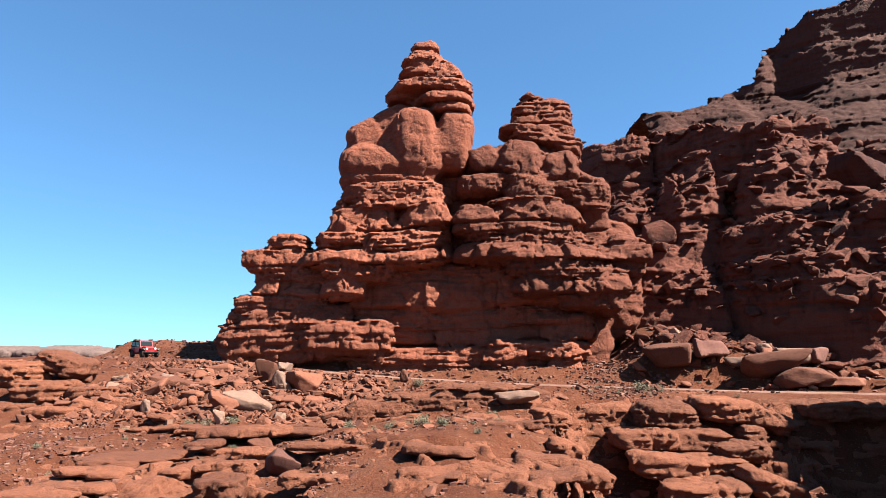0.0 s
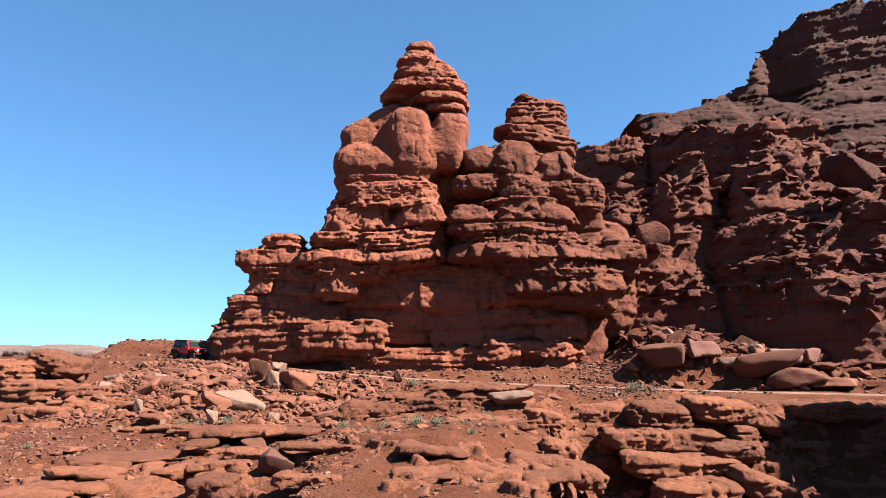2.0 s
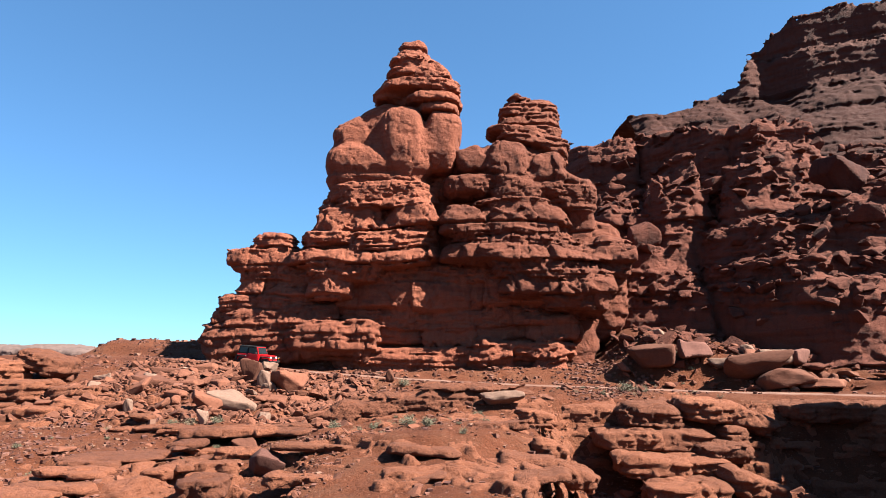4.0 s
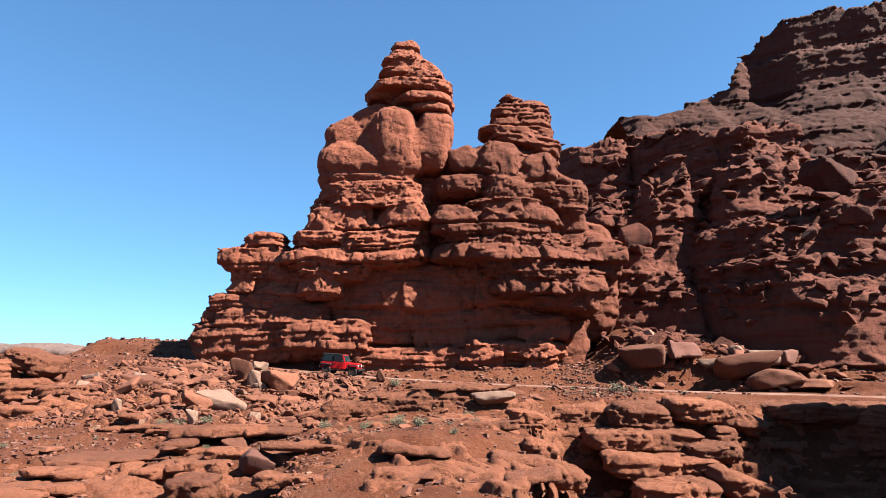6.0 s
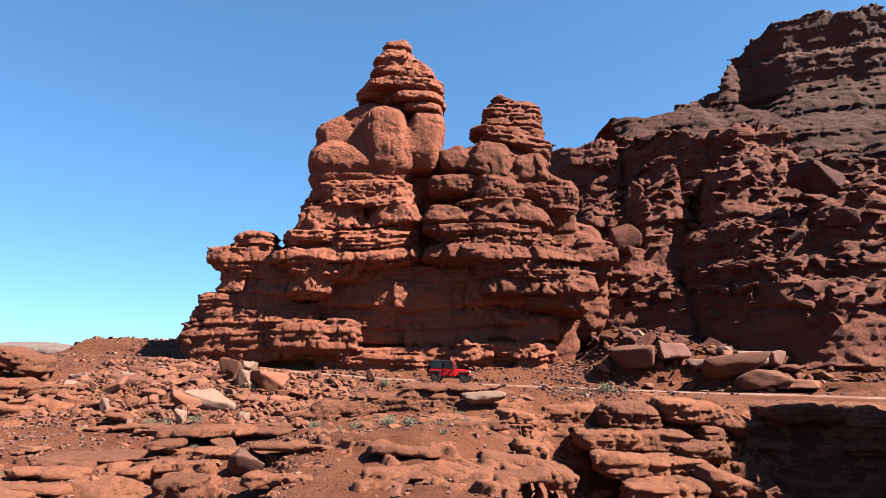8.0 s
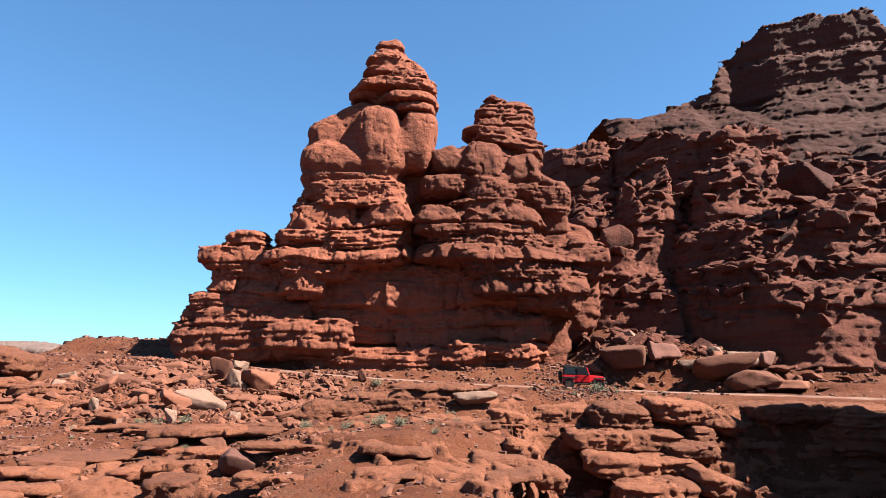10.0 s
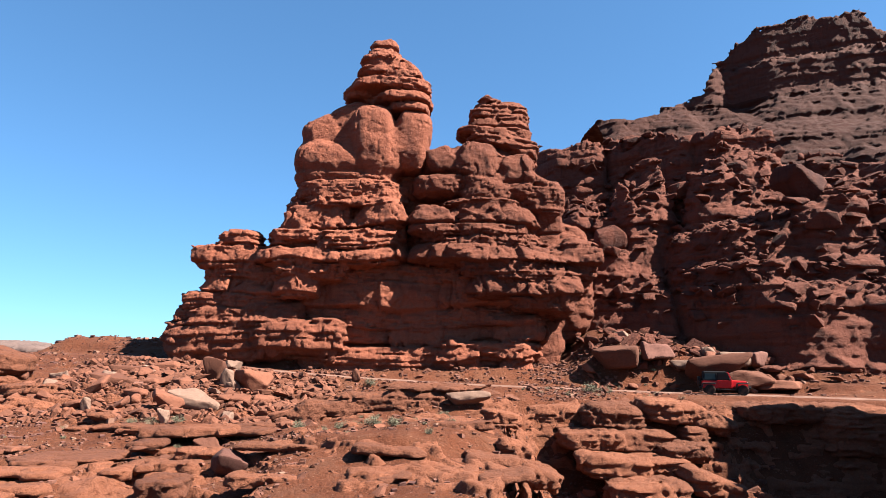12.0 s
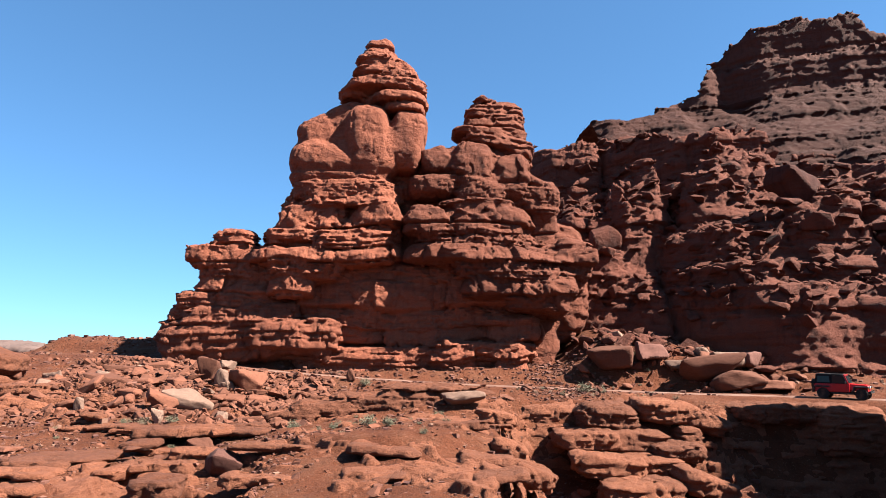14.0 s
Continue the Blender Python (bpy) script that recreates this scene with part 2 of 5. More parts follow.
def surface_net(d, origin, h):
    """The surface d = 0 of a grid of distances, as vertices and quads."""
    ins = d < 0
    n = np.array(d.shape) - 1
    count = np.zeros(n, np.int8)
    acc = np.zeros((*n, 3), np.float32)

    def corner(arr, c):
        return arr[c[0]:c[0] + n[0], c[1]:c[1] + n[1], c[2]:c[2] + n[2]]
    tot = np.zeros(n, np.int8)
    for c in np.ndindex(2, 2, 2):
        tot += corner(ins, c)
    active = np.argwhere((tot > 0) & (tot < 8))
    a0 = active
    acc = np.zeros((len(active), 3))
    cnt = np.zeros(len(active))
    for ax in range(3):
        o1, o2 = [k for k in range(3) if k != ax]
        for e in np.ndindex(2, 2):
            c = np.zeros(3, int)
            c[o1], c[o2] = e
            c2 = c.copy()
            c2[ax] = 1
            da = d[tuple((a0 + c).T)]
            db = d[tuple((a0 + c2).T)]
            hit = (da < 0) != (db < 0)
            s = np.where(hit, da / np.where(hit, da - db, 1), 0)
            pt = c[None, :] + np.zeros((len(a0), 3))
            pt[:, ax] = s
            acc += pt * hit[:, None]
            cnt += hit
    verts = (a0 + acc / cnt[:, None]) * h + origin
    index = np.full(n, -1, np.int64)
    index[tuple(a0.T)] = np.arange(len(a0))
    quads = []
    for ax in range(3):
        o1, o2 = (ax + 1) % 3, (ax + 2) % 3
        lo = [slice(0, None)] * 3
        lo[ax] = slice(0, -1)
        hi = [slice(0, None)] * 3
        hi[ax] = slice(1, None)
        change = ins[tuple(lo)] != ins[tuple(hi)]
        e = np.argwhere(change)
        e = e[(e[:, o1] > 0) & (e[:, o2] > 0) & (e[:, o1] < n[o1]) & (e[:, o2] < n[o2])]
        flip = ins[tuple(e.T)]
        q = []
        for s1, s2 in ((0, 0), (1, 0), (1, 1), (0, 1)):
            w = e.copy()
            w[:, o1] -= s1
            w[:, o2] -= s2
            q.append(index[tuple(w.T)])
        q = np.stack(q, 1)
        q[~flip] = q[~flip][:, ::-1]
        q = q[(q >= 0).all(1)]
        quads.append(q[:, ::-1])
    return verts, np.concatenate(quads)


def whole(verts, quads):
    """The largest connected piece alone."""
    lab = np.arange(len(verts))
    for _ in range(400):
        low = lab[quads].min(1)
        new_lab = lab.copy()
        for k in range(4):
            np.minimum.at(new_lab, quads[:, k], low)
        new_lab = new_lab[new_lab]
        if (new_lab == lab).all():
            break
        lab = new_lab
    ids, count = np.unique(lab, return_counts=True)
    keep = lab[quads[:, 0]] == ids[count.argmax()]
    used, back_ = np.unique(quads[keep], return_inverse=True)
    return verts[used], back_.reshape(-1, 4)


def rock_mass(name, lobes, beds, h, material, parent, label="", blend=0.35, low=None, shrink=0.3, fill=None, **wear):
    """One rock mass: rounded lobes (x, y, z, half sizes a, b, c, lean in degrees, squareness) run together and weathered; fill = (reach, depth) limits the grooves."""
    L = np.array(lobes, float)
    reach = np.max(L[:, 3:6], axis=1)[:, None] * 1.15 + 1.2
    lo, hi = (L[:, :3] - reach).min(0), (L[:, :3] + reach).max(0)
    tight_lo = (L[:, :3] - L[:, 3:6] * 1.3 - 1.2).min(0)
    tight_hi = (L[:, :3] + L[:, 3:6] * 1.3 + 1.2).max(0)
    lo, hi = np.maximum(lo, tight_lo), np.minimum(hi, tight_hi)
    if low is not None:
        lo[2] = max(lo[2], low)
    shape = np.ceil((hi - lo) / h).astype(int) + 1
    ax = [lo[k] + h * np.arange(shape[k]) for k in range(3)]
    X, Y, Z = np.meshgrid(*[a.astype(np.float32) for a in ax], indexing="ij")
    d = np.full(X.shape, 9.0, np.float32)
    hull = d.copy()
    for x, y, z, a, b, c, lean, n in L:
        cs, sn = math.cos(radians(lean)), math.sin(radians(lean))
        u, w = (X - x) * cs + (Z - z) * sn, -(X - x) * sn + (Z - z) * cs
        ua, va, wa = np.abs(u / a), np.abs((Y - y) / b), np.abs(w / c)
        r = np.maximum((ua ** n + va ** n + wa ** n) ** (1 / n), 0.05)
        g = np.sqrt((ua ** (n - 1) / a) ** 2 + (va ** (n - 1) / b) ** 2 + (wa ** (n - 1) / c) ** 2) * r ** (1 - n)
        e = (r - 1) / np.maximum(g, 1 / max(a, b, c))
        m = np.clip(0.5 + 0.5 * (d - e) / blend, 0, 1)
        d = d + (e - d) * m - blend * m * (1 - m)
        if fill:
            m = np.clip(0.5 + 0.5 * (hull - e) / fill[0], 0, 1)
            hull = hull + (e - hull) * m - fill[0] * m * (1 - m)
    if fill:
        d = np.minimum(d, hull + fill[1])
    near = np.abs(d) < 1.2
    p = np.stack([X[near], Y[near], Z[near]], 1).astype(np.float64)
    d[near] -= weather(p, beds, side=upright(d, h, near), **wear).astype(np.float32) - shrink
    d[:, :, -1] = np.maximum(d[:, :, -1], 0.01)
    verts, quads = whole(*surface_net(d, lo, h))
    return part(name, mesh_from(name, verts, quads, True), material, parent, label)

# ---------------------------------------------------------------- the ground
ROAD = [(-75, 77, 4.2), (-50, 73.5, 4.15), (-40, 71.3, 4.1), (-30, 64.6, 3.94), (-25, 62, 3.66), (-18.5, 59.6, 3.1), (-12.2, 58, 2.53), (-7, 57, 2.16),
        (-2, 56, 1.9), (4, 55.1, 1.6), (15.4, 53.6, 1.23), (21.4, 52.7, 1.04), (26, 51, 1.02), (29.7, 48.8, 1.0), (34, 46.5, 0.95), (42, 44, 0.9), (70, 42, 0.9)]


def road_at(x, y):
    """Distance of (x, y) from the road's middle and the road's height there."""
    best = np.full(x.shape, 1e9)
    height = np.zeros(x.shape)
    for (x0, y0, z0), (x1, y1, z1) in zip(ROAD, ROAD[1:]):
        dx, dy = x1 - x0, y1 - y0
        s = np.clip(((x - x0) * dx + (y - y0) * dy) / (dx * dx + dy * dy), 0, 1)
        dist = np.hypot(x - x0 - s * dx, y - y0 - s * dy)
        height = np.where(dist < best, z0 + s * (z1 - z0), height)
        best = np.minimum(best, dist)
    return best, height


def bump_at(x, y, cx, cy, rx, ry, turn=0.0):
    c, s = math.cos(radians(turn)), math.sin(radians(turn))
    u, v = ((x - cx) * c + (y - cy) * s) / rx, (-(x - cx) * s + (y - cy) * c) / ry
    return np.exp(-(u * u + v * v))


def ground_height(x, y):
    x, y = np.asarray(x, float), np.asarray(y, float)
    p = np.stack([x.ravel(), y.ravel(), np.zeros(x.size)], 1)
    h = np.interp(y, [-400, -40, 0, 8, 18, 24, 29, 36, 40, 43.5, 45.5, 49, 54, 61, 75, 110, 400],
                  [-6, 2.0, 2.3, 0.3, -1.3, -1.2, -1.0, -0.75, -0.4, -0.3, 0.7, 1.1, 1.6, 2.6, 4.0, 3.4, 2.0])
    left = smooth_step(-4, -22, x)
    rise = np.interp(y, [24, 36, 40, 44, 50, 56, 62, 70, 79, 86, 110], [0.2, 0.35, 0.7, 1.1, 1.2, 1.1, 0.7, 0.7, 2.5, 1.2, -2])
    h = h + left * rise * (1 - 0.9 * smooth_step(-47, -58, x))
    h = h - 3.2 * smooth_step(-41, -47, x) * smooth_step(73, 77, y) - 1.6 * smooth_step(-46, -56, x) * smooth_step(58, 74, y)
    h = h + smooth_step(12, 18, x) * np.interp(y, [53.4, 60, 68, 90, 140], [0, 2.7, 3.6, 3.0, 0])      # scree under the cliff
    h = h + 1.5 * bump_at(x, y, -1.5, 34, 6.0, 7.0, 20)                                  # hump before the ledges
    bank = smooth_step(46.5, 41.5, y) * smooth_step(10, 16, y)
    h = h - bank * (3.3 * smooth_step(4.2, 7.6, x - 0.12 * (y - 38)) + 2.6 * smooth_step(19, 23, x))       # gully below the road
    h = h + 31 * bump_at(x, y, 42.5, 37, 5.5, 4.6) + 26 * bump_at(x, y, 38.5, 29.5, 4.5, 4.5) + 19 * bump_at(x, y, 34, 22, 4.5, 4.5)                                            # unseen hills out of view, added to throw shade on the gully
    h = h - 1.6 * bump_at(x, y, -9.5, 26, 3.0, 5.0, 25)
    n = fbm(p, 9.0, 5, 0.5, 2.0).reshape(x.shape)
    near_wild = smooth_step(400, 90, np.hypot(x, y))
    raw = h + 0.5 * n * near_wild
    # ledges: the ground breaks in beds
    warp = 0.5 * vnoise(p, 6.0, 40.0).reshape(x.shape)
    step = 0.85
    q = (raw + warp) / step
    f = q - np.floor(q)
    terr = (np.floor(q) + smooth_step(0.62, 0.98, f)) * step - warp
    soft = np.clip(0.5 + 0.9 * vnoise(p, 13.0, 60.0).reshape(x.shape), 0.0, 0.85)
    out = raw + (terr - raw) * soft * near_wild
    out = out + near_wild * 0.10 * fbm(p, 1.1, 4, 0.6, 9.0).reshape(x.shape)
    dist, rz = road_at(x, y)
    w = 1 - smooth_step(1.9, 4.6, dist)
    out = out + (rz - out) * w + 0.03 * vnoise(p, 0.8, 70.0).reshape(x.shape) * w
    eye_flat = np.exp(-((x / 5) ** 2 + ((y - 0.5) / 5) ** 2))
    return out + (2.35 - out) * eye_flat


def spread(low, high, h, far, ratio=1.16):
    """Even steps between low and high, then growing steps out to far."""
    mid = list(np.arange(low, high, h))
    a, b, s = low, high, h
    left_, right_ = [], []
    while a > -far:
        s *= ratio
        a -= s
        left_.append(a)
    s = h
    while b < far:
        b += s
        right_.append(b)
        s *= ratio
    return np.array(left_[::-1] + mid + right_)


def build_ground():
    gx, gy = spread(-48, 42, 0.26, 4000), spread(19, 72, 0.26, 4000)
    X, Y = np.meshgrid(gx, gy, indexing="ij")
    Z = ground_height(X, Y)
    verts = np.stack([X.ravel(), Y.ravel(), Z.ravel()], 1)
    nx, ny = X.shape
    i = (np.arange(nx - 1)[:, None] * ny + np.arange(ny - 1)[None, :]).ravel()
    quads = np.stack([i, i + ny, i + ny + 1, i + 1], 1)
    g = part("ground", mesh_from("ground", verts, quads, True), DIRT)
    tagged(g, "red desert dirt and bedrock ledges with pebbles", "ground", kind="structure")


build_ground()


def build_bedrock():
    """Bedrock that breaks through the dirt in patches, with undercut beds."""
    h = 0.165
    lo, hi = np.array([-31.0, 23.0, -6.0]), np.array([36.0, 51.0, 3.6])
    n = np.ceil((hi - lo) / h).astype(int) + 1
    ax = [lo[k] + h * np.arange(n[k]) for k in range(3)]
    gx, gy = np.meshgrid(ax[0], ax[1], indexing="ij")
    p = np.stack([gx.ravel(), gy.ravel(), 0 * gx.ravel()], 1)
    patch = (vnoise(p, 5.5, 80.0) + 0.6 * vnoise(p, 2.2, 84.0)).reshape(gx.shape)
    H = ground_height(gx, gy)
    sx, sy = np.gradient(H, h)
    steep = np.minimum(np.hypot(sx, sy), 2.0)
    lift = -0.05 + 0.08 * smooth_step(33, 28, gy) - 0.12 * smooth_step(38, 46, gy) + 0.42 * patch + 0.16 * vnoise(p, 1.1, 88.0).reshape(gx.shape) + 0.25 * steep - 1.5 * (1 - smooth_step(1.7, 3.4, road_at(gx, gy)[0]))
    top = H + lift + 0.2 * vnoise(p, 3.4, 86.0).reshape(gx.shape)
    f = top / 0.55
    plate = (np.floor(f) + smooth_step(0.84, 1.0, f - np.floor(f))) * 0.55
    plate = H + lift + 1.0 * (plate - top)
    d = ((ax[2][None, None, :] - plate[:, :, None]) / np.sqrt(1 + steep ** 2)[:, :, None]).astype(np.float32)
    near = np.argwhere(np.abs(d) < 0.8)
    d[tuple(near.T)] -= weather(near * h + lo, bedding(-8, 6, 0.18, 0.7, 90), side=upright(d, h, tuple(near.T)), bulge=0.2, joint=0.2, uneven=0.4, rough=0.13, seed=90, cell=5.0, chips=0.2)
    verts, quads = surface_net(d, lo, h)
    # keep what shows above the dirt
    show = verts[:, 2] > ground_height(verts[:, 0], verts[:, 1]) - 0.25
    quads = quads[show[quads].any(1)]
    used, back_ = np.unique(quads, return_inverse=True)
    ob = part("bedrock", mesh_from("bedrock", verts[used], back_.reshape(quads.shape), True), ROCK_ORANGE)
    tagged(ob, "broken orange sandstone beds cropping out of the dirt", "bedrock", kind="stuff")


build_bedrock()

# rounded lobes of the rock: x, y, z, half sizes along x, y, z, lean, squareness
SPIRE_CAP = [
    (-4.76, 66, 36.86, 1.67, 1.6, 0.93, 0, 3.1), (-4.44, 66, 35.41, 2.22, 2.4, 0.8, -10, 3.3),
    (-4.06, 66, 34.23, 3.2, 3.2, 0.8, -10, 3.5), (-3.92, 66, 33.13, 3.68, 3.5, 0.61, -6, 3.7),
    (-3.97, 66, 31.71, 4.34, 4.2, 0.86, 0, 3.7), (-2.54, 65.6, 30.26, 3.03, 3.8, 0.79, 0, 3.7),
    (-1.93, 65.6, 29.24, 2.17, 3.4, 0.72, 0, 3.7), (-7.32, 66, 30.93, 1.83, 3, 0.73, 0, 3.3),
    (-3.95, 66.5, 32.57, 3.08, 2.8, 2.1, 0, 3.7), (-4.33, 66.5, 34.53, 2.11, 2.4, 1.49, 0, 3.3),
    (-3.8, 66.6, 29.69, 2.82, 2.8, 1.47, 0, 3.7)]
SPIRE_BODY = [
    (-5.55, 64.6, 25.64, 2.6, 3.6, 4.13, 2, 3.3), (-1.79, 65.2, 25.72, 2.14, 3.4, 3.57, -12, 3.9),
    (-10.37, 66, 26.11, 2.77, 3.6, 2.77, 20, 3.2), (-10.44, 65.4, 22.94, 3.32, 4, 2.73, 0, 3.5),
    (-7.82, 66, 28.38, 2.42, 3.4, 1.82, 14, 3.2), (-6.59, 65, 22.22, 3.65, 3.6, 1.77, 0, 3.5),
    (-7.87, 67, 24.92, 5.24, 3, 3.41, 0, 4.3), (-9.89, 66.6, 22.42, 3.98, 3.2, 1.81, 0, 4.3)]
SPIRE_NECK = [
    (-7.8, 65.6, 20.19, 5.44, 4.4, 1.54, 0, 3.9), (-11.9, 64.2, 17.48, 2.59, 3.2, 1.55, 5, 3.3),
    (-8.46, 63.8, 17.52, 1.77, 2.8, 1.6, 0, 3.3), (-4.6, 63.4, 17.72, 2.5, 3, 1.88, 0, 3.5),
    (-12.43, 64, 15.4, 3.02, 3.6, 1.03, 0, 3.7), (-8.16, 63.6, 15.28, 1.76, 3.4, 1.02, 0, 3.7),
    (-5.04, 63.6, 15.16, 2.61, 3.4, 1.13, 0, 3.7), (-12.74, 63.6, 13.27, 3.83, 3.8, 1.24, 0, 3.7),
    (-6.94, 63.2, 13.1, 2.69, 3.4, 1.12, 0, 3.5), (-4.03, 63.2, 13.27, 1.68, 3.2, 1.01, 0, 3.5),
    (-10.92, 63.8, 11.65, 3.49, 3.4, 1.01, 0, 3.7)]
SPIRE_NECK += [
    (-12.53, 63.6, 10.33, 2.69, 3.2, 1.34, 0, 3.5), (-2.53, 66.8, 21.11, 2.05, 2.4, 1.69, 0, 3.7),
    (-8.53, 66.2, 17.42, 5.8, 3.4, 3.67, 0, 4.7), (-10.74, 66, 12.91, 5.61, 3.4, 2.69, 0, 4.7),
    (-4.91, 66, 13.21, 2.92, 3.2, 3.51, 0, 4.7)]
SECOND_SPIRE = [
    (6.19, 67, 31.47, 0.8, 1, 0.62, 20, 3.1), (5.86, 67, 29.85, 1.42, 1.6, 0.74, 0, 3.3),
    (5.96, 67, 28.49, 1.84, 2.2, 0.68, 0, 3.5), (6.12, 66.8, 27.33, 3.06, 2.8, 0.67, -6, 3.7),
    (7.42, 66.6, 26.06, 3.04, 3, 0.79, -14, 3.7), (8.65, 68, 30.89, 1.57, 1.8, 0.75, 0, 3.3),
    (8.88, 67.6, 29.23, 1.74, 2.2, 0.81, -8, 3.5), (9.37, 67.4, 27.35, 1.91, 2.6, 0.86, -8, 3.7),
    (9.89, 67, 25.55, 1.95, 2.8, 0.85, -10, 3.7), (9.03, 68.4, 28.35, 2.13, 2.4, 3.51, -6, 3.3),
    (6.33, 67.6, 28.97, 1.74, 1.6, 2.61, 0, 3.7), (8.06, 67.6, 24.92, 3.69, 2.6, 1.84, 0, 4.1)]
SECOND_BODY = [
    (1.31, 65.6, 23.74, 2.15, 3.4, 1.79, 25, 3.3), (4.95, 64.8, 23.62, 2.47, 3, 2.36, -12, 3.3),
    (8.99, 65.4, 21.96, 2.25, 3.2, 2.84, 0, 3.4), (5.81, 64.4, 20.25, 2.9, 3, 2.09, -18, 3.3),
    (0.94, 65, 20.89, 2.7, 3.4, 1.53, 0, 3.5), (12.23, 66, 19.8, 2.14, 3, 2.49, -20, 3.3),
    (5.36, 67.4, 21.63, 4.75, 3.4, 3.29, 0, 3.5), (5.71, 67, 23.03, 3.89, 3, 2.91, 0, 4.3),
    (11.18, 67, 18.81, 3.37, 3, 3.61, 0, 4.1)]
SECOND_SKIRT = [
    (0.51, 63, 16.77, 2.59, 3.4, 2.03, -14, 3.2), (4.73, 63, 16.66, 2.93, 3, 1.58, -16, 3.3),
    (8.3, 63.6, 16.6, 2.05, 3, 2.39, -14, 3.4), (5.57, 64.6, 18.57, 4.06, 3.4, 1.28, 0, 3.5),
    (5.94, 63, 14.49, 3.47, 3, 1.01, 0, 3.7), (2.03, 63.4, 13.7, 3.71, 3.2, 1.35, 0, 3.7),
    (6.7, 62.6, 12.29, 3.65, 3, 1.11, 0, 3.7), (9.82, 63, 12.79, 2.57, 3, 1.67, -10, 3.5),
    (6.69, 62.8, 10.42, 3.32, 3, 1.44, 0, 3.5), (9.96, 62.6, 9.96, 2.31, 2.8, 2.09, 0, 3.5),
    (12.79, 63, 10, 2.1, 3, 2.55, -14, 3.5)]
SECOND_SKIRT += [
    (14.88, 64.4, 12.99, 2.28, 3, 2.85, -10, 3.5), (5.03, 65.8, 14.95, 6.2, 3, 3.86, 0, 4.7),
    (10.21, 65.8, 11.42, 4.06, 3, 4.06, 0, 4.7)]
BASE_WALL = [
    (-1.43, 68.4, 8.11, 15.54, 5.2, 7.17, 0, 6), (-16.78, 68, 5.62, 7.68, 4.4, 3.07, 0, 4),
    (-7.49, 68.2, 13.52, 9.06, 4.6, 4.23, 0, 4), (5.29, 69, 16.73, 6.77, 4.4, 5.54, 0, 4),
    (12.46, 68.6, 11.74, 5.44, 4.6, 6.65, 0, 3.4), (-1.95, 68, 19.03, 2.44, 3, 3.42, 0, 3.6),
    (-2.08, 68.5, 17.26, 2.81, 3, 4.04, 0, 3)]
WALL_TIERS = [
    (-1.6, 66.2, 10.9, 9.8, 4.3, 2.3, 0, 5), (5.6, 66.0, 10.2, 5.2, 4.4, 2.0, 0, 5), (-8.6, 66.4, 9.9, 3.4, 4.2, 1.7, 0, 4.5),
    (-0.8, 66.9, 6.9, 11.4, 4.9, 2.3, 0, 6), (8.4, 66.4, 6.6, 3.6, 5.2, 1.7, 0, 4.5), (-1.2, 66.4, 3.2, 11.6, 5.2, 1.9, 0, 6),
    (3.4, 65.6, 3.0, 2.3, 5.2, 2.2, 0, 4.5), (8.6, 65.2, 3.2, 2.0, 5.0, 2.3, 0, 4.5), (-2.4, 65.8, 2.6, 1.5, 5.0, 1.3, 0, 4), (6.0, 65.6, 4.6, 5.4, 5.2, 0.9, 0, 4.5),
    (-13.5, 66.4, 8.2, 4.6, 3.6, 1.6, 0, 4.5), (-12.5, 66.6, 5.2, 5.6, 5.0, 2.0, 0, 5)]
FOOT = [
    (-18.5, 64.4, 7.42, 4.72, 3.2, 1.35, 0, 4.1), (-14.77, 64, 7.85, 3.36, 3, 1.45, 0, 3.9),
    (-18.27, 64, 4.97, 6.77, 3.4, 2, 0, 4.7), (-13.16, 63.4, 5.29, 3.3, 2.6, 1.98, 0, 4.1),
    (-9.5, 63.6, 5.35, 1.88, 2.2, 2.43, -12, 3.7), (-23.4, 65.4, 5.33, 2.61, 3.2, 1.7, -20, 3.7),
    (6.43, 61.4, 4.09, 3.3, 2.4, 1.7, 0, 4.7), (1.92, 61.6, 3.67, 2.13, 2, 1.28, 0, 4.1),
    (11.07, 63.4, 5.62, 3.09, 2.8, 2.2, 0, 3.9), (-5.48, 61, 3.47, 1.05, 1.2, 0.84, 0, 3.5)]
KNOB = [
    (-18.54, 64.6, 15.57, 2.07, 2, 0.86, 0, 3.5), (-20.17, 64.6, 13.77, 3.21, 2.8, 1.03, 0, 3.9),
    (-19.66, 64.6, 12.78, 3.09, 2.6, 0.74, 0, 3.7), (-19.24, 64.8, 11.14, 2.74, 2.4, 1.48, 0, 3.7),
    (-22.95, 64.6, 14.23, 0.8, 0.8, 0.29, -8, 3.1), (-17.46, 64.4, 13.27, 1.14, 2, 2.05, -20, 3.7),
    (-20.11, 64.8, 9.03, 3.98, 2.8, 1.25, 0, 3.7), (-22.63, 65.4, 7.82, 2.29, 2.8, 0.91, 0, 3.7),
    (-15.56, 64.4, 11.38, 2.27, 2.4, 2.04, -10, 3.5), (-16.56, 64.2, 9.26, 3.38, 2.8, 1.35, 0, 3.7),
    (-19.25, 65.2, 12.52, 2.42, 1.9, 3.46, 0, 4.1)]
KNOB += [
    (-16.41, 65.6, 11.11, 2.66, 2.2, 2.89, 0, 4.1), (-21.4, 65.8, 8.07, 2.76, 2.4, 1.04, 0, 4.1)]
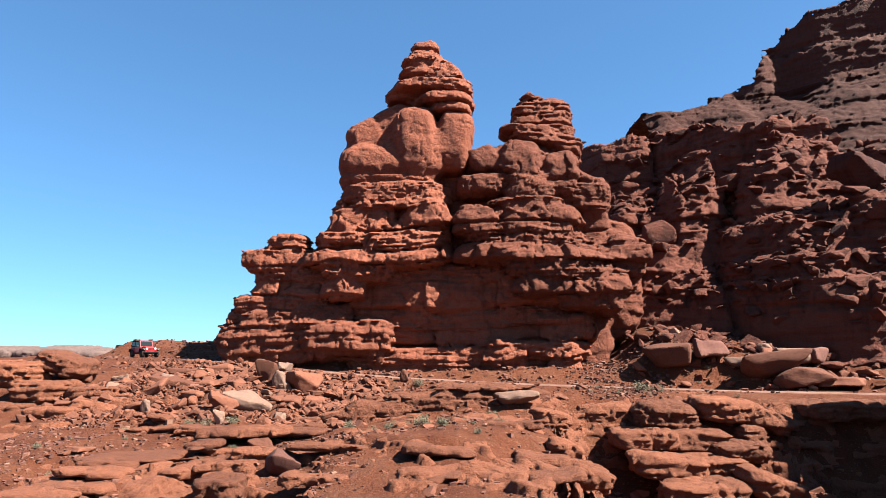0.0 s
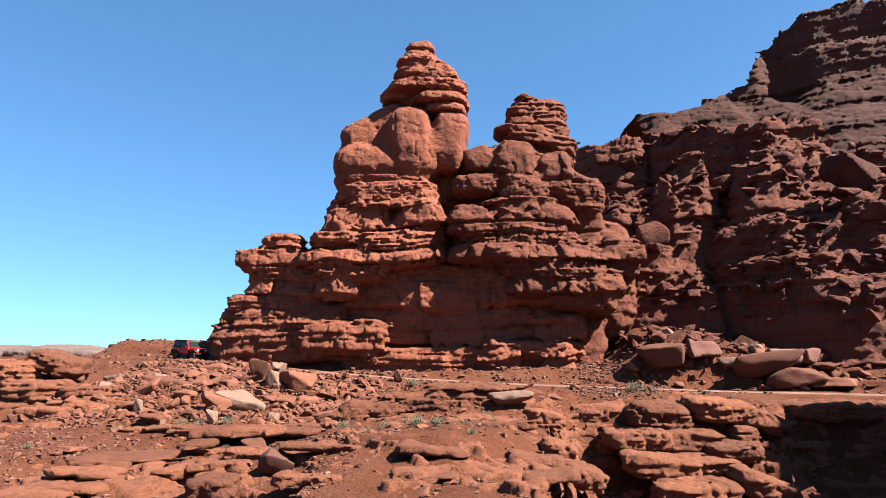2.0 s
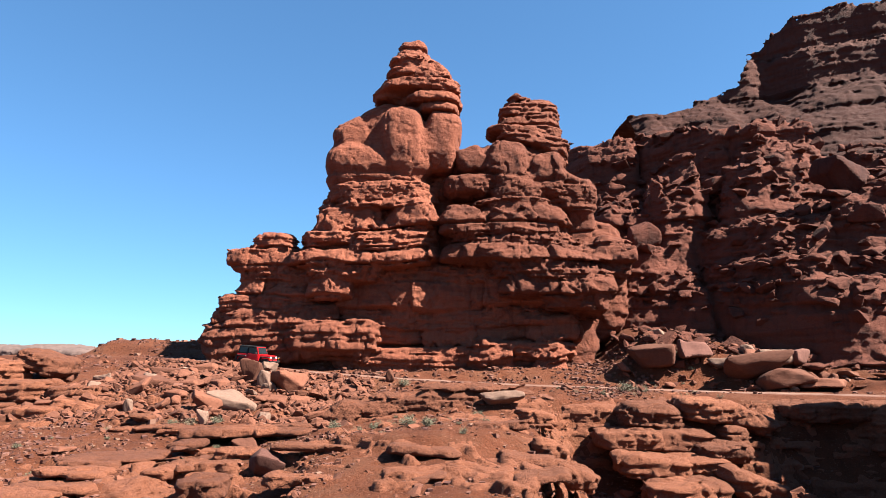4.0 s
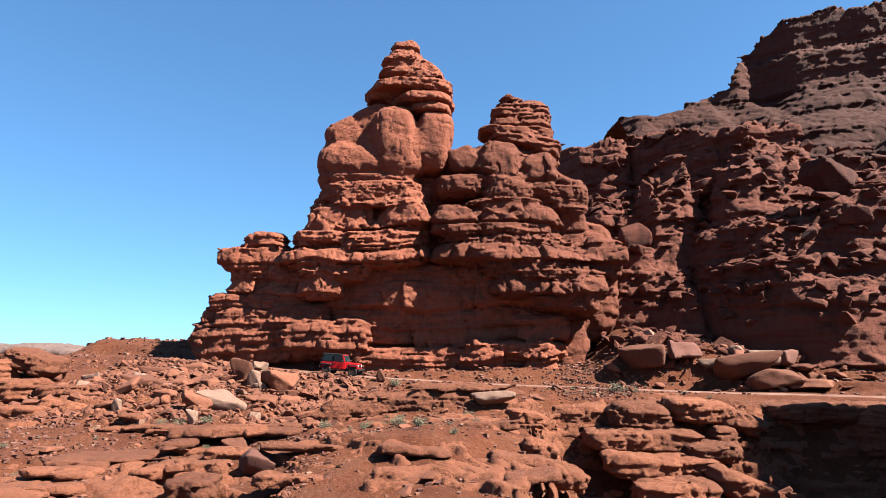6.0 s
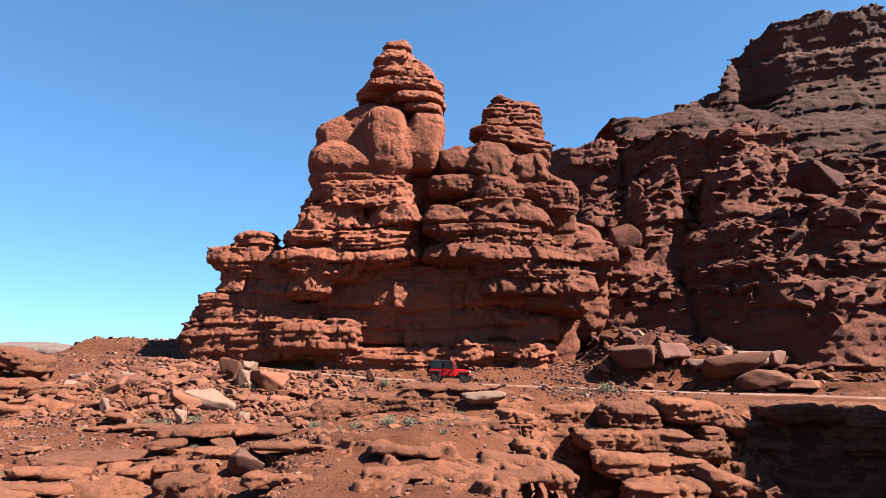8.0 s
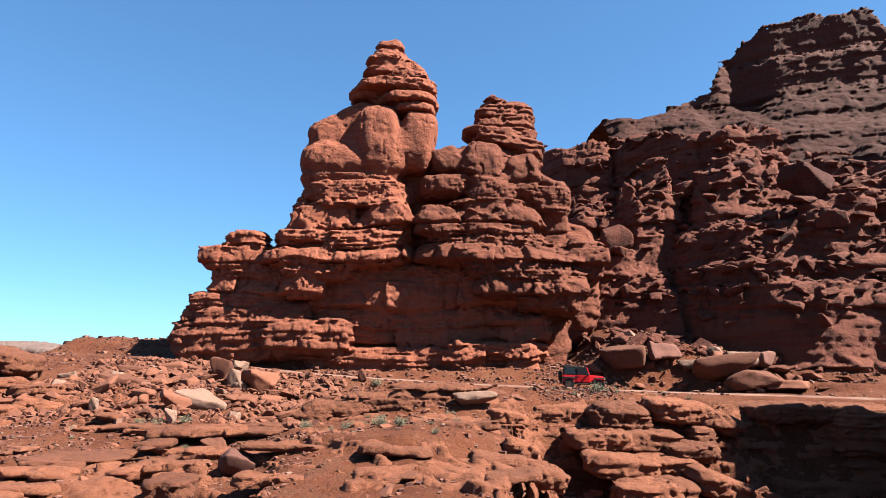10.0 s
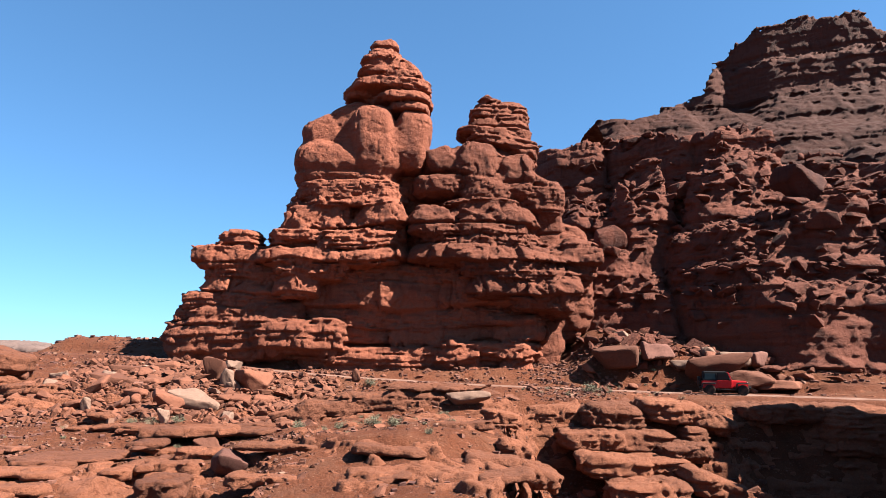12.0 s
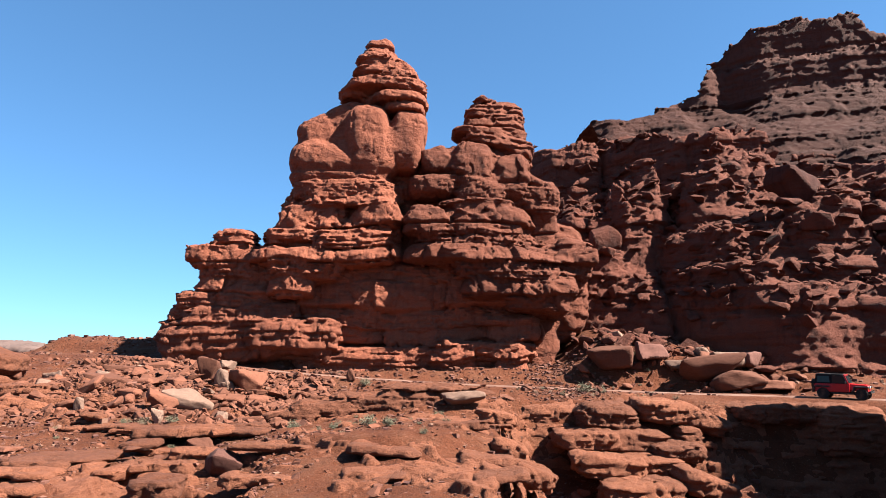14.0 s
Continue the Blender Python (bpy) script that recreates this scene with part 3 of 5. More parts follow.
LEDGE_ROAD = [
    (-6.52, 46, 0.42, 2.28, 2.2, 0.79, 0, 3), (-2.55, 46.5, 0.77, 3.02, 2.4, 0.72, 0, 3.2),
    (0.24, 46.8, 0.75, 2.08, 2, 0.64, 0, 3), (0.62, 45.4, -0.1, 1.78, 1.6, 0.46, 0, 3), (3.13, 48, 1.15, 2.47, 1.8, 0.49, 0, 3),
    (-8.59, 45, -0.17, 1.53, 1.6, 0.77, 0, 2.8)]
LEDGE_OUTCROP = [
    (12.57, 45, -0.36, 2.22, 2.4, 1.38, 0, 3), (16.92, 46, 0.19, 2.28, 2.4, 0.94, -6, 3),
    (19.41, 45.5, -0.41, 1.63, 2, 0.85, -18, 3), (13.65, 44, -1.53, 2.39, 2.2, 0.97, 0, 3),
    (17.74, 44, -1.71, 0.97, 1.6, 1.27, 0, 2.8), (13.85, 41.5, -2.63, 2.45, 2.2, 0.7, 0, 3),
    (16.2, 42.5, -2.03, 1.87, 2, 0.79, 0, 3), (16.33, 38.5, -3.33, 1.81, 2, 0.84, -20, 2.8),
    (12.6, 38, -3.42, 2.23, 2, 0.7, 0, 3), (8.97, 46.6, -0.51, 2.22, 2, 1.35, 0, 3),
    (10.6, 42.6, -1.3, 2.2, 2.0, 0.8, 0, 3.4), (11.2, 39.8, -2.4, 2.2, 1.8, 0.75, -6, 3.4), (11.7, 37.0, -3.4, 1.9, 1.7, 0.7, 0, 3.4)]
LEDGE_SHADED = [
    (25.98, 46.4, 0.16, 4.36, 2.2, 0.79, 0, 3.2), (27.87, 48, -2.42, 5.28, 2.4, 2.44, 0, 3.4),
    (29.55, 46, -1.02, 2.74, 2.4, 1.95, 0, 3), (23.75, 46, -4.76, 2.7, 2, 1.54, 0, 3)]
LEDGE_LEFT = [
    (-31.8, 50, 3.56, 2.16, 2, 0.95, -14, 2.8), (-30.55, 46, 1.65, 2.05, 2, 0.95, 0, 3),
    (-26.79, 46, 1.58, 2.21, 1.8, 0.59, 0, 3), (-25.37, 44.4, 0.55, 2.12, 1.8, 0.64, -10, 3),
    (-27.73, 42.8, 0.46, 1.9, 1.8, 0.51, 0, 3), (-34.91, 48, 2.76, 2.48, 2, 1.24, 0, 3), (-32.06, 44, 0.29, 2.25, 2, 0.9, 0, 3)]
LEDGE_LOW = [
    (-16.19, 31, -0.68, 2.48, 1.6, 0.26, 0, 3.2), (-14.42, 29.6, -0.95, 0.85, 1.2, 0.32, 0, 3),
    (-13.08, 29.4, -1.01, 0.69, 1.2, 0.32, 0, 3), (-12.15, 29.8, -0.83, 0.65, 1.1, 0.3, 0, 3),
    (-16.38, 27, -1.16, 1.81, 1.4, 0.32, 0, 3), (-14.26, 37, -0.19, 1.45, 1.4, 0.38, 0, 3),
    (-12.2, 37.4, -0.12, 1.65, 1.4, 0.32, 0, 3), (-14.09, 34.4, -0.55, 0.76, 1.1, 0.38, 0, 2.6),
    (-10.84, 33, -0.82, 1.23, 1.3, 0.45, 0, 3), (-10.27, 27, -1.16, 1.13, 1.4, 0.5, 0, 3),
    (-9.81, 38, -0.31, 1.61, 1.4, 0.32, 0, 3)]
LEDGE_HUMP = [
    (-3.84, 30.6, -0.82, 1.6, 1.3, 0.34, 0, 3), (-4.56, 28, -1.08, 1.41, 1.3, 0.42, 0, 3), (-1, 27, -1.16, 1.4, 1.5, 0.45, 0, 3),
    (-2.32, 32.6, -0.5, 1.1, 1.1, 0.28, 0, 3), (1.84, 33, -0.5, 0.95, 1, 0.22, 0, 3), (4.35, 33, -0.63, 1, 1.3, 0.61, -14, 2.8),
    (2.93, 30, -1.11, 1.11, 1.5, 0.66, -16, 2.8), (4.98, 29.5, -1.21, 1.09, 1.3, 0.55, -20, 2.8),
    (-6.81, 33, -0.5, 1.17, 1.2, 0.33, 0, 3), (-6.63, 31, -0.93, 0.68, 1, 0.37, 0, 2.8),
    (4.64, 40, 0.36, 1.36, 1.4, 0.48, -10, 3)]
FAR_MESA = [
    (-562.96, 900, 9.94, 45.22, 60, 11.7, 0, 3), (-595.63, 900, 9.17, 31.18, 60, 10.13, 0, 3),
    (-658.09, 900, 9.94, 54.58, 60, 11.7, 0, 3), (-517.59, 900, 8.4, 31.18, 60, 8.57, 0, 3)]


def flared(lobes):
    """The rock steps out towards its foot where the road leaves room."""
    return [(x, y - (0.14 * (13 - z) if x > -14 and z < 13 else 0), z, *rest) for x, y, z, *rest in lobes]


def build_formation():
    base = tagged(new("rock_formation"), "layered red sandstone butte with two rounded spires beside the road", "rock formation")
    beds = np.concatenate([[1.0, 2.6, 4.4, 5.3, 5.9], bedding(6.6, 9.2, 0.35, 0.7, 2), [9.6, 11.2], bedding(11.6, 12.6, 0.3, 0.5, 3), [12.8, 14.3],
                           bedding(14.6, 16.1, 0.3, 0.6, 4), [16.3, 18.8], bedding(19.0, 21.3, 0.3, 0.7, 5), [21.6, 25.8, 30.2], bedding(30.5, 46, 0.4, 1.3, 6)])
    body_beds = np.concatenate([bedding(1, 21.4, 0.5, 1.1, 7), [21.7, 30.3], bedding(30.6, 46, 0.5, 1.2, 6)])
    thin = bedding(1, 46, 0.35, 1.0, 3)
    rock_mass("spire_cap", SPIRE_CAP, bedding(1, 46, 0.35, 1.5, 9), 0.13, ROCK, base, "stacked rounded beds of the tall spire", cell=6.0, bulge=0.2, joint=0.15, uneven=0.14, rough=0.09, fill=(1.4, 0.25), seed=1, shrink=0.14)
    rock_mass("spire_body", SPIRE_BODY, body_beds, 0.15, ROCK, base, "smooth massive red sandstone", blend=0.7, bulge=0.2, joint=0.2, uneven=0.08, rough=0.08, chips=0.05, fill=(2.4, 0.5), seed=2, cell=2.0, shrink=0.3)
    rock_mass("spire_neck", flared(SPIRE_NECK), beds, 0.14, ROCK, base, "bulging sandstone beds", blend=0.4, bulge=0.34, joint=0.3, uneven=0.35, fill=(2.4, 0.4), seed=3, cell=3.0, shrink=0.25)
    rock_mass("second_spire", SECOND_SPIRE, thin, 0.13, ROCK, base, "thin stacked beds of the lower spire", blend=0.1, bulge=0.2, joint=0.15, uneven=0.16, rough=0.09, cell=5.0, fill=(1.4, 0.25), seed=4, shrink=0.14)
    rock_mass("second_body", SECOND_BODY, beds, 0.15, ROCK, base, "smooth massive red sandstone", blend=0.55, bulge=0.25, joint=0.2, uneven=0.12, chips=0.05, fill=(2.4, 0.52), seed=5, shrink=0.28)
    rock_mass("second_skirt", flared(SECOND_SKIRT), beds, 0.14, ROCK, base, "rounded blocky sandstone beds", blend=0.35, bulge=0.34, joint=0.4, uneven=0.4, fill=(2.4, 0.45), seed=6, cell=2.4, shrink=0.22)
    rock_mass("base_wall", BASE_WALL, bedding(1, 46, 0.9, 2.4, 8), 0.23, ROCK, base, "massive red wall behind the spires", bulge=0.15, joint=0.2, uneven=0.14, cell=4.0, seed=7, low=0.5)
    tiers = np.concatenate([bedding(0.5, 4.9, 0.3, 0.9, 61), [5.0, 6.7], bedding(6.9, 8.2, 0.3, 0.6, 62), [8.5, 10.9], bedding(11.0, 15, 0.4, 1.0, 63)])
    rock_mass("undercut_wall", WALL_TIERS, tiers, 0.15, ROCK, base, "undercut layered wall above the road", blend=0.3, bulge=0.3, joint=0.35, uneven=0.5, cell=2.6, fill=(2.0, 0.5), seed=10, low=0.8, shrink=0.2)
    rock_mass("foot_ledge", flared(FOOT), beds, 0.15, ROCK, base, "thin crumbling beds at the foot", bulge=0.3, joint=0.5, uneven=0.5, cell=1.8, fill=(1.6, 0.3), seed=8, low=1.0, shrink=0.14)
    rock_mass("balanced_knob", KNOB, beds, 0.13, ROCK, base, "flat-topped balanced rock knob", blend=0.12, bulge=0.3, joint=0.3, uneven=0.3, fill=(1.6, 0.35), seed=9, cell=3.0, shrink=0.14)


build_formation()


# ---------------------------------------------------------------- the cliff beside the butte
def cliff_height(x, y):
    """Height of the stepped cliff before it weathers."""
    x, y = np.asarray(x, float), np.asarray(y, float)
    p = np.stack([x.ravel(), y.ravel(), np.zeros(x.size)], 1)
    front = 66.0 + 11 * smooth_step(18, 11, x) - 0.52 * np.clip(x - 17, 0, 36)
    cleft = (1 - np.abs(vnoise(p * (1, 0.15, 1), 4.5, 17.0).reshape(x.shape))) ** 8
    front = front + 2.0 * vnoise(p * (1, 0.2, 1), 8.0, 11.0).reshape(x.shape) + 1.8 * cleft + 0.35 * vnoise(p, 3.0, 13.0).reshape(x.shape)
    q = y - front
    wav = 2.2 * vnoise(p, 9.0, 21.0).reshape(x.shape)
    h = np.interp(q + 0.25 * wav, [-6, 0, 0.8, 1.6, 5, 6.2, 10.5, 11.6, 16.5, 18, 19.5, 24, 27, 45], [-4.0, 3.6, 9.2, 10.9, 14.2, 16.8, 19.6, 21.6, 25.0, 31.5, 33.4, 34.4, 36.6, 39])
    h = h + 1.1 * fbm(p, 5.0, 3, 0.5, 31.0).reshape(x.shape) * smooth_step(0, 3, q)
    rim = np.interp(x, [10, 20, 28, 31, 36, 45, 56], [33.2, 33.4, 32.4, 31.2, 28.2, 26.6, 25.0]) + 0.06 * np.clip(q - 17, 0, 40) + 0.7 * vnoise(p, 3.2, 33.0).reshape(x.shape)
    h = np.minimum(h, rim)
    # buttresses that stand out of the slope
    for bx, by, rx, ry, up in ((24.6, 72.5, 3.4, 3.4, 5.0), (18.5, 75.0, 2.6, 2.8, 3.5), (31.5, 69.5, 2.8, 2.4, 3.0), (40.0, 62.5, 3.4, 2.6, 2.6), (20.5, 70.0, 2.8, 2.2, 2.6), (37.0, 71.5, 3.6, 2.6, 3.0)):
        wob = 0.35 * vnoise(p, 2.0, bx).reshape(x.shape)
        h = h + up * smooth_step(1.35, 0.55, ((x - bx) / rx) ** 2 + ((y - by) / ry) ** 2 + wob)
    # beds stand back one over the other
    beds = CLIFF_BENCHES
    zz = h + 1.0 * vnoise(p, 7.0, 35.0).reshape(x.shape)
    k = np.clip(np.searchsorted(beds, zz) - 1, 0, len(beds) - 2)
    th = beds[k + 1] - beds[k]
    f = np.clip((zz - beds[k]) / th, 0, 1)
    step = np.where(f < 0.7, 0.3 * f / 0.7, 0.3 + 0.7 * (f - 0.7) / 0.3)
    return h + (step - f) * th * 0.85 * smooth_step(0.5, 2.5, q)


CLIFF_BENCHES = bedding(-12, 60, 0.7, 2.6, 14)


def build_cliff():
    h = 0.21
    lo, hi = np.array([9.0, 47.0, 0.0]), np.array([56.0, 90.0, 41.0])
    n = np.ceil((hi - lo) / h).astype(int) + 1
    ax = [lo[k] + h * np.arange(n[k]) for k in range(3)]
    gx, gy = np.meshgrid(ax[0], ax[1], indexing="ij")
    H = cliff_height(gx, gy)
    sx, sy = np.gradient(H, h)
    slope = np.sqrt(1 + np.minimum(sx ** 2 + sy ** 2, 9.0))
    d = ((ax[2][None, None, :] - H[:, :, None]) / slope[:, :, None]).astype(np.float32)
    near = np.argwhere(np.abs(d) < 1.2)
    p = near * h + lo
    d[tuple(near.T)] -= weather(p, bedding(0, 46, 0.3, 1.5, 15), side=upright(d, h, tuple(near.T)), bulge=0.3, joint=0.35, uneven=0.7, rough=0.16, seed=16, cell=3.0, chips=0.25)
    d[:, :, 0] = np.maximum(d[:, :, 0], -9)
    verts, quads = whole(*surface_net(d, lo, h))
    cliff = tagged(new("cliff"), "stepped dark red sandstone cliff strewn with fallen blocks", "cliff")
    part("cliff_face", mesh_from("cliff_face", verts, quads, True), ROCK_SHADED, cliff)


build_cliff()

def mesa_height(x, y):
    """The far mesa: scree in benches, a bare cliff, a nearly flat top that falls away at its near end."""
    p = np.stack([x.ravel(), y.ravel(), np.zeros(x.size)], 1)
    wav = (3.0 * vnoise(p * (1, 0.3, 1), 26.0, 41.0) + 2.0 * vnoise(p, 9.0, 43.0)).reshape(x.shape)
    far = 216.6 / (1 + 0.4 * x / y)                       # where its wall stands, nearer as it runs on
    tops = np.interp(x * 183 / y, [60.7, 69.2, 70.6, 74.5, 80.0, 83.6, 86.5, 89.2, 93.0, 100.3, 111.1, 119.8, 121.0, 134.3, 136.1, 138.0, 144.1, 152.1, 169.0], [69.1, 72.3, 75.1, 77.2, 78.6, 80.5, 89.3, 93.5, 97.0, 102.2, 106.0, 108.6, 106.9, 110.1, 107.5, 104.5, 101.5, 98.1, 95.4])
    crest = 4 + (tops - 4) / 183 * far
    q = y + 0.4 * (x - 84) + wav + 1.2 * vnoise(p * (1, 0.1, 1), 6.0, 47.0).reshape(x.shape)
    slope = np.interp(q, [118, 138, 141, 152, 155, 166, 169, 178, 179.5, 182, 183, 184.5], [2, 41, 47, 54, 59, 66, 70, 77, 88, 90, 103, 125])
    slope = slope + 1.4 * fbm(p, 9.0, 4, 0.55, 51.0).reshape(x.shape) * (slope < 77)
    return np.minimum(slope, crest - 0.06 * np.clip(q - 190, 0, 99) ** 1.4 + 0.4 * vnoise(p, 3.5, 53.0).reshape(x.shape))


def build_mesa():
    h = 0.52
    lo, hi = np.array([50.0, 95.0, 1.0]), np.array([172.0, 205.0, 114.0])
    n = np.ceil((hi - lo) / h).astype(int) + 1
    ax = [lo[k] + h * np.arange(n[k]) for k in range(3)]
    gx, gy = np.meshgrid(ax[0], ax[1], indexing="ij")
    H = mesa_height(gx, gy)
    sx, sy = np.gradient(H, h)
    steep = np.sqrt(1 + np.minimum(sx ** 2 + sy ** 2, 16.0))
    d = ((ax[2][None, None, :] - H[:, :, None]) / steep[:, :, None]).astype(np.float32)
    near = np.argwhere(np.abs(d) < 2.5)
    p = near * h + lo
    out = weather(p, bedding(25, 130, 1.0, 4.2, 21), side=upright(d, h, tuple(near.T)), bulge=0.7, joint=0.25, uneven=0.55, rough=0.3, cell=4.0, chips=0.4, seed=21)
    scree = smooth_step(78, 74, p[:, 2])
    d[tuple(near.T)] -= out * (1 - 0.3 * scree)
    verts, quads = whole(*surface_net(d, lo, h))
    mesa = tagged(new("mesa"), "high flat-topped mesa with a banded cliff above a scree slope", "mesa")
    cap = verts[quads].mean(1)[:, 2] > 77
    for name, pick, stone, label in (("caprock", cap, BUFF, "banded buff and red caprock cliff"), ("scree_slope", ~cap, SCREE, "rubbly brown scree with ledges")):
        used, back_ = np.unique(quads[pick], return_inverse=True)
        part(name, mesh_from(name, verts[used], back_.reshape(-1, 4), True), stone, mesa, label)


build_mesa()
# the far mesa, in stone greyed to stand in for haze
far_mesa = rock_mass("distant_mesa", FAR_MESA, bedding(-5, 60, 1.5, 6.0, 23), 2.6, HAZED_BEDS, None, blend=1.5, bulge=1.0, joint=1.5, uneven=0.6, rough=1.5, cell=3.0, chips=2.0, seed=23, shrink=0.14)
tagged(far_mesa, "low red mesa on the horizon, its colour paled by haze", "mesa", kind="structure")

# ---------------------------------------------------------------- ledges of bedrock in the near ground
def front_ledges():
    """Thin lips of bedrock that jut from the dirt of the near slope."""
    r = random.Random(23)
    out = []
    for x0, x1, y0, y1, n in ((-17, -6, 24.5, 31, 7), (-17, -5, 31, 41, 5), (-5, 5, 25.5, 30, 5), (2, 6.5, 31, 41, 5), (-22, -14, 33, 42, 4)):
        for _ in range(n):
            x, y = r.uniform(x0, x1), r.uniform(y0, y1)
            z = float(ground_height(np.array([x]), np.array([y]))[0])
            out.append((x, y, z + 0.1, r.uniform(0.7, 2.0), r.uniform(0.6, 1.2), r.uniform(0.18, 0.34), r.gauss(0, 4), 3.4))
    return out


for k, (lobes, label) in enumerate((
        (LEDGE_ROAD, "overhanging orange sandstone ledge under the road"),
        (LEDGE_OUTCROP, "cross-bedded orange sandstone outcrop below the road"),
        (LEDGE_SHADED, "shaded dark sandstone bank of the gully"),
        (LEDGE_LEFT, "tilted orange sandstone slabs on the rubble slope"),
        (LEDGE_LOW, "low broken ledges in the red dirt"),
        (LEDGE_HUMP, "rounded ledges on the dirt hump"),
        (front_ledges(), "thin jutting lips of orange bedrock in dirt"))):
    outcrop = tagged(new("rock_outcrop"), label, "rock outcrop", "rock outcrops below the road")
    joints = bedding(-8, 12, 0.16, 0.6, 30 + k)
    groups = [lobes] if k == 0 else [[(*lobe[:7], 1.35 * lobe[7])] for lobe in lobes]
    for j, some in enumerate(groups):
        rock_mass("ledge", some, joints, 0.115, ROCK_ORANGE, outcrop, blend=0.2, fill=(2.6, 0.35), bulge=0.22, joint=0.2,
                  uneven=0.4, rough=0.1, chips=0.06, cell=4.0, seed=30 + 13 * k + j, shrink=0.12, low=-7.5)

SHRUB_SPOTS = [
    (-2.83, 35.5, 1.07),
    (-1.67, 34.5, 1.11),
    (-4.65, 38, 0.84),
    (1.36, 35, 0.78),
    (-7.52, 39.5, 0.96),
    (-5.77, 37, 0.82),
    (-4.84, 37, 0.75),
    (-16.01, 33, 0.80),
    (-16.26, 39.5, 1.04),
    (-14.77, 40, 0.97),
    (-3.11, 41, 0.91),
    (-5.80, 47, 1.23),
    (1.06, 40, 1.05),
    (5.12, 33.5, 0.81),
    (7.16, 40, 0.89),
    (16.25, 48, 1.45),
    (12.60, 50.5, 1.53),
    (13.68, 50.5, 1.32),
    (16.49, 38, 1.30),
    (0.16, 31.5, 0.64),
    (15.00, 43, 0.95),
    (-17.49, 40, 0.81),
    (-17.33, 29.5, 0.71),
    (4.86, 42, 0.85),
    (-4.51, 53, 1.28)]

BIG_ROCKS = []
BIG_ROCKS += [
    (-9.09, 30.5, 0.66, 0.5, 0.95, 35, 28, 3, "grey", None, "dark rounded grey-red boulder on the dirt"),
    (-15.41, 44, 1.43, 1.02, 1.02, 0, 18, 0, "pale", None, "large pale flat-faced sandstone slab"),
    (-16.50, 43, 0.82, 0.59, 0.76, 30, 20, 2, "red", None, "broad red block propped in the rubble"),
    (-21.31, 42, 0.40, 0.29, 0.86, 0, 5, 1, "pale", None, "white upright block in the rubble"),
    (-15.80, 40.5, 0.31, 0.22, 0.61, 0, 0, 2, "pale", None, "small white upright stone"),
    (-11.40, 35.5, 0.81, 0.51, 0.48, -30, 25, 0, "red", None, "tilted flat red sandstone slab"),
    (-14.42, 48, 0.60, 0.43, 1.12, 10, 10, 1, "pale", None, "pale block standing in the rubble"),
    (-15.77, 49, 0.66, 0.47, 1.35, 0, 0, 5, "red", None, "tall dark red block in rubble"),
    (-12.51, 49, 1.04, 0.83, 1.15, 40, 0, 2, "red", None, "dark square block at the edge of the rubble"),
    (-31.91, 51, 2.17, 1.36, 1.41, 0, 14, 1, "red", None, "long tilted orange slab on the crest"),
]
BIG_ROCKS += [
    (17.3, 57.3, 2.15, 1.5, 1.35, 0, -4, 6, "red", None, "large smooth rounded boulder beside the road"),
    (20.66, 57.5, 1.56, 1.11, 1.59, 30, 0, 2, "grey", None, "dark shaded boulder at the cliff foot"),
    (26.96, 56.5, 1.98, 1.41, 1.49, 10, -10, 0, "pale", None, "large pale flat-topped block"),
    (29.16, 57, 1.22, 0.87, 1.43, 40, 0, 1, "grey", None, "dark block behind the pale one"),
    (26.20, 54, 2.39, 1.28, 1.26, 0, -10, 1, "red", None, "long red slab beside the road"),
    (24.31, 55.5, 2.47, 1.32, 1.30, 0, -14, 5, "red", None, "long tilted red sandstone slab"),
    (22.54, 56.5, 1.20, 0.75, 0.86, -20, -14, 0, "pale", None, "pale tilted sandstone slab lying in rubble"),
    (25.24, 58, 0.68, 0.48, 0.64, 0, 0, 1, "pale", None, "small pale sandstone block in rubble"),
    (38.6, 63.2, 1.9, 1.6, 2.3, 15, 8, 2, "cliff", None, "huge lone square boulder on the cliff"),
    (34.36, 70, 2.26, 1.61, 1.81, 0, 0, 1, "dark", None, "rounded block on the cliff step"),
]
BIG_ROCKS += [
    (29.96, 71.5, 2.30, 1.65, 2.06, 0, 0, 5, "dark", None, "rounded dark block on the cliff step"),
    (20.32, 70, 2.09, 1.50, 2.59, 0, 0, 2, "dark", None, "square block at the cliff foot"),
    (38.58, 60.5, 1.80, 1.28, 1.71, 0, 0, 6, "dark", None, "rounded block on the lower cliff step"),
    (-5.76, 54, 0.42, 0.30, 0.82, 0, 0, 1, "red", None, "red block at the road edge"),
    (2.70, 44.5, 1.28, 0.80, 0.79, 0, -18, 0, "pale", None, "pale tilted slab on the bank"),
    (-22.14, 47, 1.36, 0.97, 0.77, 0, 8, 0, "red", None, "flat red slab in the rubble"),
    (-23.70, 53, 1.43, 1.02, 0.66, 0, 0, 0, "red", None, "flat orange slab lying in rubble"),
    (-20.24, 33.5, 0.57, 0.41, 0.27, 0, 0, 4, "red", None, "low flat stone in the dirt"),
    (29.63, 53.6, 1.77, 1.11, 0.89, 0, 0, 4, "red", None, "orange block under the cliff wall"),
]


